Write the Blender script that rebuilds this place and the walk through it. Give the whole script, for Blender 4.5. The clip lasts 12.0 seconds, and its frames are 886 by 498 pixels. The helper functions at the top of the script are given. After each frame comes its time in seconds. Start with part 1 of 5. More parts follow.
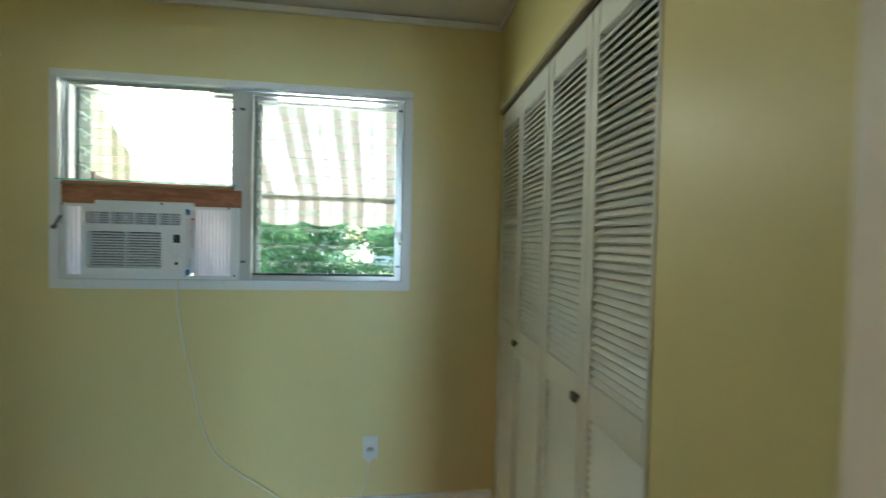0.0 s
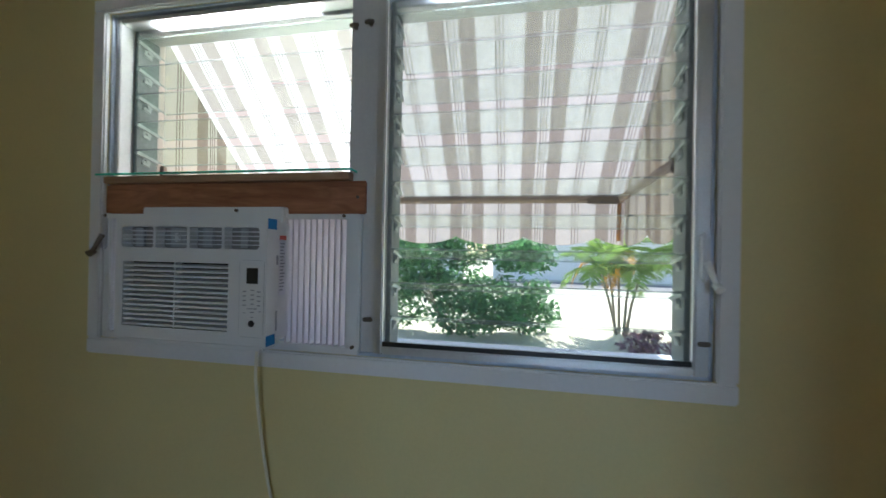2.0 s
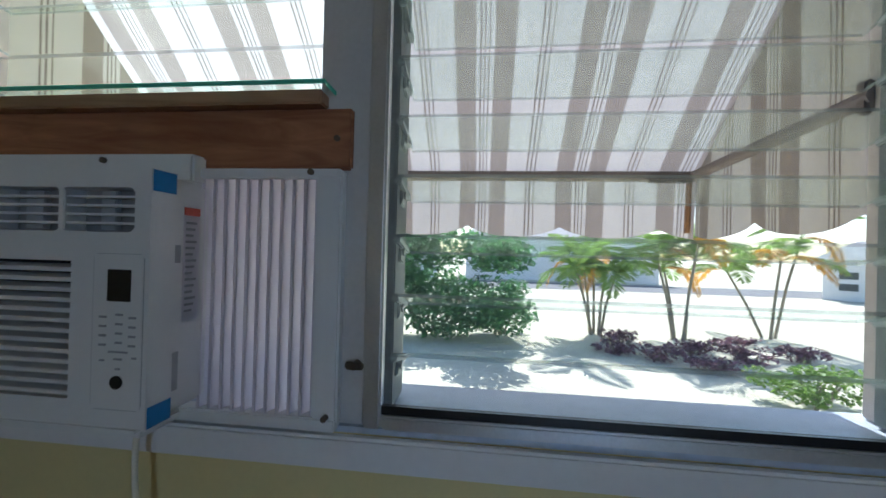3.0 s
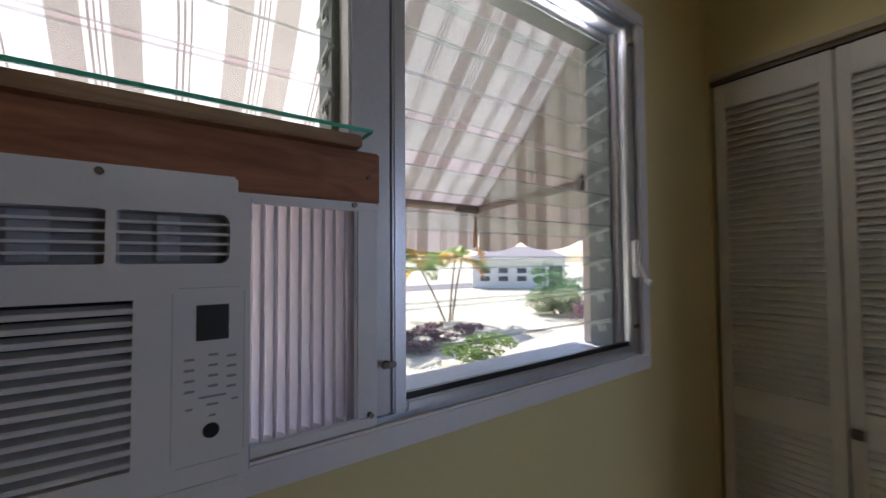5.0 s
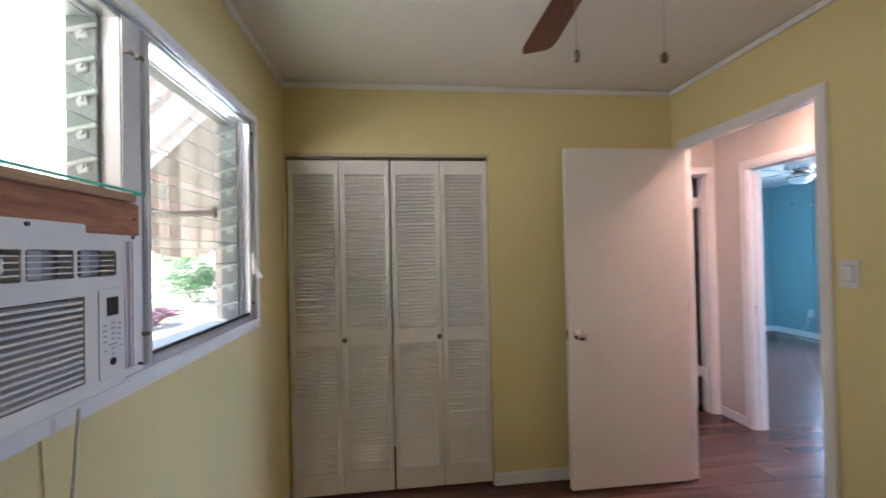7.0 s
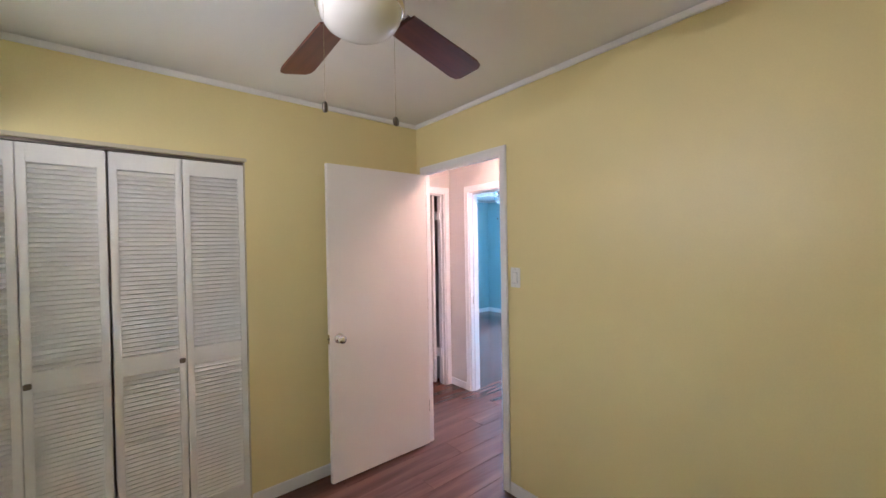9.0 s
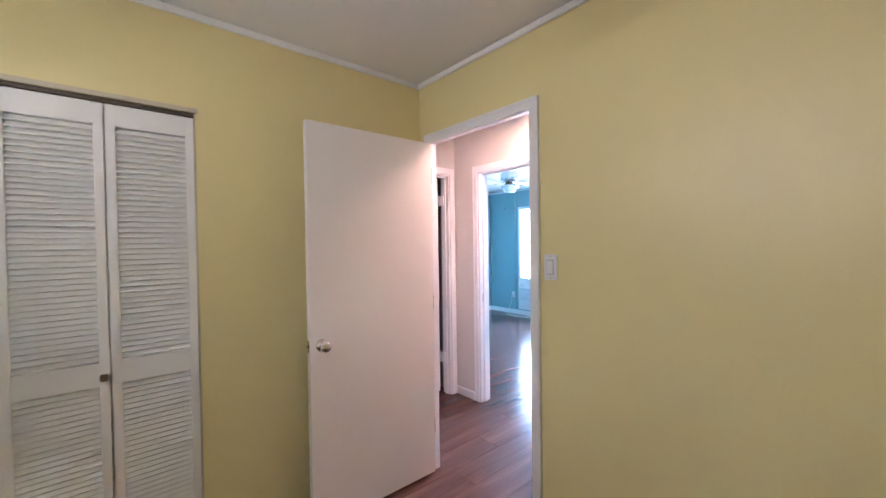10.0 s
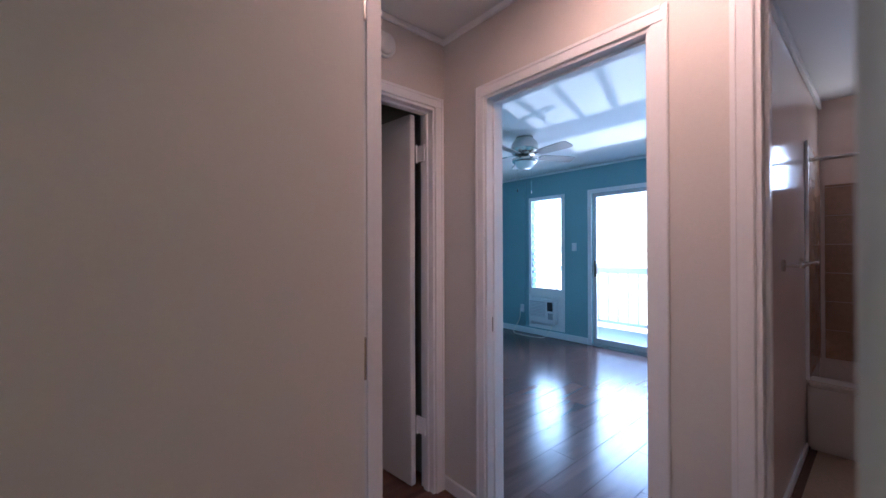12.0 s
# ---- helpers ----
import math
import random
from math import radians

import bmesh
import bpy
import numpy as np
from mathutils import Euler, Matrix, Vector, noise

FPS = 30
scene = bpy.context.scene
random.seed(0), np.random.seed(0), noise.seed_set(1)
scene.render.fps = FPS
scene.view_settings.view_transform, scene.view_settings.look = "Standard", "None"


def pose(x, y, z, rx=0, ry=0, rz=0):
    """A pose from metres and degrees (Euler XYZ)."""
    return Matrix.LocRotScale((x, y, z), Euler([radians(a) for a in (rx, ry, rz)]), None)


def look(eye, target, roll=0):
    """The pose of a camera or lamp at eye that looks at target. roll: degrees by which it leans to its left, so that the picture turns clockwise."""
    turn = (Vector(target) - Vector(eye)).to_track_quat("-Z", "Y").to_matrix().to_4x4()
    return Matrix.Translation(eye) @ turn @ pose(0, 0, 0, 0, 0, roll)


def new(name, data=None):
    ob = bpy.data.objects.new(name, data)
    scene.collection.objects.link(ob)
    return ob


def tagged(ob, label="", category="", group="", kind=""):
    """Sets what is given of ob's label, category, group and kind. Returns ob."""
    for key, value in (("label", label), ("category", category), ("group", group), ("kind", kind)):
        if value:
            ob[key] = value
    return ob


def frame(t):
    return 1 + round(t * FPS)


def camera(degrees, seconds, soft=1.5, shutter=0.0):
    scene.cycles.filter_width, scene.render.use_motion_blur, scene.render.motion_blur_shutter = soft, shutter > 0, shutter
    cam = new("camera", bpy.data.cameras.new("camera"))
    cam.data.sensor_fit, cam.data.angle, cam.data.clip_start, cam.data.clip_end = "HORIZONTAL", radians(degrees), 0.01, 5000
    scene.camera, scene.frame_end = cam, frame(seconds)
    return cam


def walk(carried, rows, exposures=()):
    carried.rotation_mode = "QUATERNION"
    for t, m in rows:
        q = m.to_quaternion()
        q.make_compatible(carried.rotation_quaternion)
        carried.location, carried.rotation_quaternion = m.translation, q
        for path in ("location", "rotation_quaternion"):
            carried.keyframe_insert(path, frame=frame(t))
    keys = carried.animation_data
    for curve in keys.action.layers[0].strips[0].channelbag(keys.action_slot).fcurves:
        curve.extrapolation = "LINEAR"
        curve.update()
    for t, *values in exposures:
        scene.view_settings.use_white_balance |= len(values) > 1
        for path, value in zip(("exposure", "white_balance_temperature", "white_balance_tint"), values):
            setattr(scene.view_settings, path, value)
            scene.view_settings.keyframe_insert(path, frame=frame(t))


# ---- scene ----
cam = camera(98.6, 12.0, soft=1.5, shutter=0.3)
PATH = [
    (0, (-0.532, 0.536, 1.355), (-0.297, 2.521, 1.312), 1.3),
    (0.5, (-0.646, 0.77, 1.363), (-0.841, 2.761, 1.353), 1.3),
    (1, (-0.752, 1.011, 1.43), (-1.072, 2.985, 1.396), 1.3),
    (1.5, (-0.838, 1.276, 1.429), (-1.195, 3.244, 1.408), 1.0),
    (2, (-0.914, 1.569, 1.402), (-1.285, 3.534, 1.413), 1.1),
    (2.5, (-1.0, 1.836, 1.4), (-1.395, 3.796, 1.367), 1.7),
    (2.7, (-1.042, 1.917, 1.383), (-1.387, 3.887, 1.376), 1.7),
    (4.5, (-1.345, 2.013, 1.412), (-0.636, 3.882, 1.463), -0.2),
    (5, (-1.53, 1.885, 1.398), (-0.395, 3.53, 1.461), -0.4),
    (5.5, (-1.716, 1.862, 1.428), (-0.178, 3.14, 1.461), -0.6),
    (6, (-1.893, 1.819, 1.435), (-0.039, 2.569, 1.467), -0.8),
    (6.5, (-2.115, 1.755, 1.437), (-0.132, 2.017, 1.46), -1.0),
    (7, (-2.329, 1.772, 1.429), (-0.341, 1.55, 1.449), -1.2),
    (7.2, (-2.412, 1.781, 1.433), (-0.452, 1.381, 1.46), -1.2),
    (7.5, (-2.507, 1.786, 1.455), (-0.603, 1.172, 1.463), -1.2),
    (7.7, (-2.558, 1.795, 1.46), (-0.71, 1.032, 1.47), -1.2),
    (9.3, (-2.374, 1.74, 1.522), (-0.851, 0.444, 1.493), -0.9),
    (9.5, (-2.27, 1.668, 1.493), (-0.737, 0.383, 1.473), -0.9),
    (10, (-2.005, 1.492, 1.431), (-0.48, 0.198, 1.397), -0.8),
    (10.5, (-1.745, 1.191, 1.396), (-0.208, -0.09, 1.388), -0.7),
    (11, (-1.451, 0.936, 1.367), (0.089, -0.34, 1.36), -0.5),
    (11.5, (-1.169, 0.707, 1.347), (0.354, -0.589, 1.343), -0.1),
    (11.7, (-1.065, 0.589, 1.32), (0.458, -0.707, 1.326), -0.3),
    (12, (-0.904, 0.43, 1.299), (0.612, -0.873, 1.305), -0.2),
]

EXPOSURES = [(0, 3.03, 6000, -10), (0.5, 2.73, 6000, -6), (1.0, 2.53, 6000, 0), (1.6, 2.39, 5900, 4), (2.1, 2.03, 5800, 6), (2.7, 1.83, 5600, 6), (4.5, 1.24, 6000, 22), (5.0, 1.69, 6200, 22), (5.5, 2.3, 6200, 20), (6.0, 2.73, 6150, 20), (6.5, 2.96, 6250, 20), (7.5, 3.55, 5900, 21), (9.5, 3.85, 5800, 22), (10.5, 3.65, 5700, 23), (11.0, 3.22, 5600, 23), (11.5, 2.62, 5600, 21), (12.0, 1.98, 5550, 20)]
walk(cam, [(t, look(eye, target, roll)) for t, eye, target, roll in PATH], EXPOSURES)

# ---- world and light ----
SUN_UP, SUN_TURN = 45.0, 10.0
world = bpy.data.worlds.new("sky")
scene.world = world
world.use_nodes = True
wn = world.node_tree.nodes
sky = wn.new("ShaderNodeTexSky")
sky.sky_type, sky.sun_disc = "NISHITA", False
sky.sun_elevation, sky.sun_rotation = radians(SUN_UP), radians(SUN_TURN)
world.node_tree.links.new(sky.outputs[0], wn["Background"].inputs[0])
wn["Background"].inputs[1].default_value = 0.15
sun = new("sun", bpy.data.lights.new("sun", "SUN"))
sun.data.energy, sun.data.angle, sun.data.color = 5.0, radians(0.5), (1.0, 0.95, 0.88)
sx = math.sin(radians(SUN_TURN)) * math.cos(radians(SUN_UP))
sy = math.cos(radians(SUN_TURN)) * math.cos(radians(SUN_UP))
sun.matrix_world = look((0, 0, 0), (-sx, -sy, -math.sin(radians(SUN_UP))))


def opening_lamp(name, x, y, z, width, height, toward, watts, color, rise=0.0):
    """An added area lamp in place of light through an opening."""
    data = bpy.data.lights.new(name, "AREA")
    data.shape, data.size, data.size_y, data.energy, data.color = "RECTANGLE", width, height, watts, color
    ob = new(name, data)
    ob.matrix_world = look((x, y, z), (x, y + toward, z + rise))


# two strip lamps added at the window head to brighten ceiling and closets
opening_lamp("window_fill_strip", -1.68, 2.484, 2.012, 0.50, 0.034, -1, 0.8, (1.0, 0.97, 0.93), 0.6)
opening_lamp("window_fill_strip", -0.88, 2.484, 2.012, 0.48, 0.034, -1, 1.15, (1.0, 0.97, 0.93), 0.6)
# lamp added above the rail, to brighten the blue room and whiten the sky
opening_lamp("balcony_fill_lamp", 1.35, -6.05, 1.75, 5.6, 1.45, 1, 140.0, (0.50, 0.69, 1.0))
opening_lamp("bath_window_light", -1.05, -3.81, 1.98, 0.48, 0.30, 1, 0.6, (0.92, 0.96, 1.0))

# spot lamp added in place of reflected sun; throws bands on the ceiling
band_spot = new("ceiling_band_spot", bpy.data.lights.new("ceiling_band_spot", "SPOT"))
band_spot.data.energy, band_spot.data.color, band_spot.data.shadow_soft_size = 700.0, (0.80, 0.90, 1.0), 0.035
band_spot.data.spot_size, band_spot.data.spot_blend = radians(13.5), 0.25
band_spot.matrix_world = look((2.80, -10.1, -1.1), (0.75, -2.75, 2.446))

# ---- plan ----
XC = -0.03     # closet wall face
XW = -2.89     # west wall face
WY = 2.44      # window wall face
WOUT = 2.58    # window wall, outer face
CEIL = 2.447
HY = -0.935    # far hall wall face
HX = 0.672     # hall end wall face
BX = 3.45      # blue room, east wall
BY = -4.47     # blue room, balcony wall face
GROUND = -1.2


# ---- materials ----
def node(nt, kind, **values):
    n = nt.nodes.new(kind)
    for k, v in values.items():
        n.inputs[k.replace("_", " ")].default_value = v
    return n


def material(name, color, rough=0.5, metal=0.0, var=0.06, scale=3.0, grain=60.0, bump=0.0, spec=0.5):
    """Colour broken up at two scales, with a fine bump."""
    m = bpy.data.materials.new(name)
    m.use_nodes = True
    nt = m.node_tree
    b = nt.nodes["Principled BSDF"]
    b.inputs["Roughness"].default_value = rough
    b.inputs["Metallic"].default_value = metal
    b.inputs["Specular IOR Level"].default_value = spec
    tc = nt.nodes.new("ShaderNodeTexCoord")
    big = node(nt, "ShaderNodeTexNoise", Scale=scale, Detail=4.0)
    fine = node(nt, "ShaderNodeTexNoise", Scale=grain, Detail=3.0)
    for n in (big, fine):
        nt.links.new(tc.outputs["Object"], n.inputs["Vector"])
    add = nt.nodes.new("ShaderNodeMath")
    add.operation = "ADD"
    nt.links.new(big.outputs[0], add.inputs[0])
    nt.links.new(fine.outputs[0], add.inputs[1])
    ramp = nt.nodes.new("ShaderNodeMapRange")
    ramp.inputs["From Min"].default_value, ramp.inputs["From Max"].default_value = 0.6, 1.4
    ramp.inputs["To Min"].default_value, ramp.inputs["To Max"].default_value = 1 - var, 1 + var
    nt.links.new(add.outputs[0], ramp.inputs[0])
    mix = nt.nodes.new("ShaderNodeVectorMath")
    mix.operation = "SCALE"
    mix.inputs[0].default_value = color
    nt.links.new(ramp.outputs[0], mix.inputs["Scale"])
    nt.links.new(mix.outputs[0], b.inputs["Base Color"])
    rr = nt.nodes.new("ShaderNodeMapRange")
    rr.inputs["From Min"].default_value, rr.inputs["From Max"].default_value = 0.3, 0.7
    rr.inputs["To Min"].default_value, rr.inputs["To Max"].default_value = max(0.02, rough - 0.025), min(1, rough + 0.025)
    nt.links.new(big.outputs[0], rr.inputs[0])
    nt.links.new(rr.outputs[0], b.inputs["Roughness"])
    if bump:
        bp = node(nt, "ShaderNodeBump", Strength=bump, Distance=0.002)
        nt.links.new(fine.outputs[0], bp.inputs["Height"])
        nt.links.new(bp.outputs[0], b.inputs["Normal"])
    return m


def wood(name, light, dark, rough=0.45, along=(0.6, 14.0, 14.0), vary=0.25, bump=0.15, knots=0.0, scale=3.0):
    """Stretched grain, each piece of its own tone."""
    m = bpy.data.materials.new(name)
    m.use_nodes = True
    nt = m.node_tree
    b = nt.nodes["Principled BSDF"]
    b.inputs["Roughness"].default_value = rough
    tc = nt.nodes.new("ShaderNodeTexCoord")
    info = nt.nodes.new("ShaderNodeObjectInfo")
    mp = nt.nodes.new("ShaderNodeMapping")
    mp.inputs["Scale"].default_value = along
    nt.links.new(tc.outputs["Object"], mp.inputs["Vector"])
    shift = nt.nodes.new("ShaderNodeVectorMath")
    shift.operation = "MULTIPLY_ADD"
    shift.inputs[1].default_value = (37.0, 53.0, 29.0)
    nt.links.new(info.outputs["Random"], shift.inputs[0])
    nt.links.new(mp.outputs[0], shift.inputs[2])
    n1 = node(nt, "ShaderNodeTexNoise", Scale=scale, Detail=6.0, Distortion=0.8 + knots)
    n2 = node(nt, "ShaderNodeTexNoise", Scale=scale * 0.25, Detail=2.0)
    nt.links.new(shift.outputs[0], n1.inputs["Vector"])
    nt.links.new(shift.outputs[0], n2.inputs["Vector"])
    add = nt.nodes.new("ShaderNodeMath")
    add.operation = "ADD"
    nt.links.new(n1.outputs[0], add.inputs[0])
    nt.links.new(n2.outputs[0], add.inputs[1])
    half = nt.nodes.new("ShaderNodeMapRange")
    half.inputs["From Min"].default_value, half.inputs["From Max"].default_value = 0.65, 1.35
    nt.links.new(add.outputs[0], half.inputs[0])
    ramp = nt.nodes.new("ShaderNodeValToRGB")
    ramp.color_ramp.elements[0].color = (*dark, 1)
    ramp.color_ramp.elements[1].color = (*light, 1)
    nt.links.new(half.outputs[0], ramp.inputs[0])
    tone = nt.nodes.new("ShaderNodeMapRange")
    tone.inputs["To Min"].default_value, tone.inputs["To Max"].default_value = 1 - vary, 1 + vary
    nt.links.new(info.outputs["Random"], tone.inputs[0])
    sc_ = nt.nodes.new("ShaderNodeVectorMath")
    sc_.operation = "SCALE"
    nt.links.new(ramp.outputs[0], sc_.inputs[0])
    nt.links.new(tone.outputs[0], sc_.inputs["Scale"])
    nt.links.new(sc_.outputs[0], b.inputs["Base Color"])
    bp = node(nt, "ShaderNodeBump", Strength=bump, Distance=0.002)
    nt.links.new(n1.outputs[0], bp.inputs["Height"])
    nt.links.new(bp.outputs[0], b.inputs["Normal"])
    return m


def clear_glass(name, tint, gloss=0.03):
    """A thin pane: clear, with a weak mirror image."""
    m = bpy.data.materials.new(name)
    m.use_nodes = True
    nt = m.node_tree
    nt.nodes.remove(nt.nodes["Principled BSDF"])
    tr = nt.nodes.new("ShaderNodeBsdfTransparent")
    tr.inputs[0].default_value = (*tint, 1)
    gl = nt.nodes.new("ShaderNodeBsdfGlossy")
    gl.inputs["Roughness"].default_value = 0.03
    mx = nt.nodes.new("ShaderNodeMixShader")
    mx.inputs[0].default_value = gloss
    nt.links.new(tr.outputs[0], mx.inputs[1])
    nt.links.new(gl.outputs[0], mx.inputs[2])
    nt.links.new(mx.outputs[0], nt.nodes["Material Output"].inputs[0])
    return m


def mesh_screen(name, color, cover):
    """Woven insect screen: part of the light passes."""
    m = bpy.data.materials.new(name)
    m.use_nodes = True
    nt = m.node_tree
    b = nt.nodes["Principled BSDF"]
    b.inputs["Base Color"].default_value = (*color, 1)
    b.inputs["Roughness"].default_value = 0.7
    tr = nt.nodes.new("ShaderNodeBsdfTransparent")
    mx = nt.nodes.new("ShaderNodeMixShader")
    mx.inputs[0].default_value = cover
    nt.links.new(tr.outputs[0], mx.inputs[1])
    nt.links.new(b.outputs[0], mx.inputs[2])
    nt.links.new(mx.outputs[0], nt.nodes["Material Output"].inputs[0])
    return m


def leaf_material(name, color, var=0.35):
    m = bpy.data.materials.new(name)
    m.use_nodes = True
    nt = m.node_tree
    b = nt.nodes["Principled BSDF"]
    b.inputs["Roughness"].default_value = 0.45
    geo = nt.nodes.new("ShaderNodeNewGeometry")
    rng = nt.nodes.new("ShaderNodeMapRange")
    rng.inputs["To Min"].default_value, rng.inputs["To Max"].default_value = 1 - var, 1 + var
    nt.links.new(geo.outputs["Random Per Island"], rng.inputs[0])
    s = nt.nodes.new("ShaderNodeVectorMath")
    s.operation = "SCALE"
    s.inputs[0].default_value = color
    nt.links.new(rng.outputs[0], s.inputs["Scale"])
    nt.links.new(s.outputs[0], b.inputs["Base Color"])
    tl = nt.nodes.new("ShaderNodeBsdfTranslucent")
    nt.links.new(s.outputs[0], tl.inputs[0])
    mx = nt.nodes.new("ShaderNodeMixShader")
    mx.inputs[0].default_value = 0.5
    nt.links.new(b.outputs[0], mx.inputs[1])
    nt.links.new(tl.outputs[0], mx.inputs[2])
    nt.links.new(mx.outputs[0], nt.nodes["Material Output"].inputs[0])
    return m


def awning_cloth(name, axis):
    """Woven canvas: white ground, broad taupe stripes and triple pin stripes, lit through by the sun."""
    m = bpy.data.materials.new(name)
    m.use_nodes = True
    nt = m.node_tree
    b = nt.nodes["Principled BSDF"]
    b.inputs["Roughness"].default_value = 0.85
    tc = nt.nodes.new("ShaderNodeTexCoord")
    sep = nt.nodes.new("ShaderNodeSeparateXYZ")
    nt.links.new(tc.outputs["Object"], sep.inputs[0])
    wob = node(nt, "ShaderNodeTexNoise", Scale=4.0, Detail=2.0)
    nt.links.new(tc.outputs["Object"], wob.inputs["Vector"])
    ma = nt.nodes.new("ShaderNodeMath")
    ma.operation = "MULTIPLY_ADD"
    ma.inputs[1].default_value = 0.012
    nt.links.new(wob.outputs[0], ma.inputs[0])
    nt.links.new(sep.outputs[axis], ma.inputs[2])
    off = nt.nodes.new("ShaderNodeMath")
    off.operation = "ADD"
    off.inputs[1].default_value = 5.6 + 0.05
    nt.links.new(ma.outputs[0], off.inputs[0])
    md = nt.nodes.new("ShaderNodeMath")
    md.operation = "MODULO"
    md.inputs[1].default_value = 0.28
    nt.links.new(off.outputs[0], md.inputs[0])
    dv = nt.nodes.new("ShaderNodeMath")
    dv.operation = "DIVIDE"
    dv.inputs[1].default_value = 0.28
    nt.links.new(md.outputs[0], dv.inputs[0])
    ramp = nt.nodes.new("ShaderNodeValToRGB")
    ramp.color_ramp.interpolation = "CONSTANT"
    W, T, P = (0.35, 0.325, 0.32, 1), (0.185, 0.155, 0.142, 1), (0.14, 0.115, 0.105, 1)
    bands = [(0, T), (0.17, W), (0.20, P), (0.215, W), (0.235, P), (0.25, W), (0.27, P), (0.285, W), (0.32, T), (0.49, W)]
    bands += [(0.69, P), (0.705, W), (0.73, P), (0.745, W), (0.77, P), (0.785, W)]
    el = ramp.color_ramp.elements
    el[0].position, el[0].color = bands[0]
    el[1].position, el[1].color = bands[1]
    for at, c in bands[2:]:
        e = el.new(at)
        e.color = c
    nt.links.new(dv.outputs[0], ramp.inputs[0])
    weave = node(nt, "ShaderNodeTexNoise", Scale=9.0, Detail=5.0)
    nt.links.new(tc.outputs["Object"], weave.inputs["Vector"])
    rng = nt.nodes.new("ShaderNodeMapRange")
    rng.inputs["To Min"].default_value, rng.inputs["To Max"].default_value = 0.8, 1.1
    nt.links.new(weave.outputs[0], rng.inputs[0])
    s = nt.nodes.new("ShaderNodeVectorMath")
    s.operation = "SCALE"
    nt.links.new(ramp.outputs[0], s.inputs[0])
    nt.links.new(rng.outputs[0], s.inputs["Scale"])
    nt.links.new(s.outputs[0], b.inputs["Base Color"])
    tl = nt.nodes.new("ShaderNodeBsdfTranslucent")
    nt.links.new(s.outputs[0], tl.inputs[0])
    mx = nt.nodes.new("ShaderNodeMixShader")
    mx.inputs[0].default_value = 0.55
    nt.links.new(b.outputs[0], mx.inputs[1])
    nt.links.new(tl.outputs[0], mx.inputs[2])
    nt.links.new(mx.outputs[0], nt.nodes["Material Output"].inputs[0])
    return m


def glowing(name, color, strength):
    m = bpy.data.materials.new(name)
    m.use_nodes = True
    b = m.node_tree.nodes["Principled BSDF"]
    b.inputs["Base Color"].default_value = (0.8, 0.8, 0.8, 1)
    b.inputs["Emission Color"].default_value = (*color, 1)
    b.inputs["Emission Strength"].default_value = strength
    return m


YELLOW = material("yellow_wall_paint", (0.76, 0.655, 0.325), 0.40, var=0.03, scale=1.6, grain=140, bump=0.06)
GREIGE = material("hall_wall_paint", (0.66, 0.615, 0.56), 0.45, var=0.03, scale=1.5, grain=90, bump=0.3)
BLUE = material("blue_wall_paint", (0.23, 0.42, 0.45), 0.5, var=0.04, scale=1.6, grain=120, bump=0.06)
DIM = material("back_room_shade_grey", (0.30, 0.32, 0.30), 0.6, var=0.04)
BATHWALL = material("bath_gloss_paint", (0.80, 0.64, 0.56), 0.10, var=0.03, scale=2, grain=40, bump=0.05)
CEILING = material("ceiling_paint", (0.80, 0.79, 0.76), 0.7, var=0.02, scale=1.5, grain=150, bump=0.1)
TRIM = material("white_trim_paint", (0.82, 0.81, 0.80), 0.35, var=0.03, scale=5, grain=80, bump=0.05)
DOORPAINT = material("door_paint", (0.80, 0.77, 0.73), 0.38, var=0.02, scale=2, grain=110, bump=0.08)
LOUVRE = material("louvre_paint", (0.80, 0.79, 0.75), 0.42, var=0.03, scale=4, grain=90, bump=0.05)
OUTSIDE = material("stucco_outside", (0.7, 0.68, 0.62), 0.85, var=0.08, scale=2, grain=70, bump=0.5)
ALU = material("aluminium", (0.60, 0.60, 0.60), 0.38, metal=0.85, var=0.08, scale=6, grain=200)
ALUPAINT = material("painted_aluminium", (0.62, 0.61, 0.60), 0.42, metal=0.2, var=0.06, scale=6, grain=150)
CHANNEL = material("dark_channel_metal", (0.22, 0.25, 0.24), 0.55, metal=0.2, var=0.2, scale=20, grain=120)
CLIP = material("weathered_clip_metal", (0.42, 0.46, 0.44), 0.45, metal=0.4, var=0.2, scale=30, grain=150)
# the sky's blue cast on the sill is put into this colour
SILL = material("skylit_blue_grey_paint", (0.48, 0.54, 0.63), 0.45, var=0.15, scale=8, grain=60, bump=0.3)
JAMB = material("weathered_jamb_paint", (0.62, 0.54, 0.49), 0.6, var=0.12, scale=9, grain=60, bump=0.3)
HEADTRIM = material("beige_closet_trim", (0.56, 0.50, 0.37), 0.45, var=0.08, scale=6, grain=80)
HEMSHADE = material("taupe_hem_and_shadow", (0.19, 0.155, 0.14), 0.85, var=0.12, scale=12, grain=90)
RUST = material("rusty_rod", (0.30, 0.15, 0.06), 0.7, var=0.3, scale=30, grain=120)
NICKEL = material("brushed_nickel", (0.62, 0.58, 0.53), 0.25, metal=1.0, var=0.05, scale=8, grain=220)
PEWTER = material("dark_pewter", (0.16, 0.13, 0.10), 0.4, metal=0.8, var=0.15, scale=30, grain=200)
BLACK = material("black_plastic", (0.012, 0.012, 0.013), 0.35, var=0.1)
GAPSHADE = material("gap_shade_black", (0.01, 0.01, 0.01), 0.9, var=0.1)
PLASTIC = material("white_plastic", (0.78, 0.78, 0.77), 0.4, var=0.02, scale=6, grain=160, bump=0.03)
GREYPLASTIC = material("grey_plastic", (0.45, 0.46, 0.47), 0.5, var=0.04)
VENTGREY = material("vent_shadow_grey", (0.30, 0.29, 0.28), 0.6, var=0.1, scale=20)
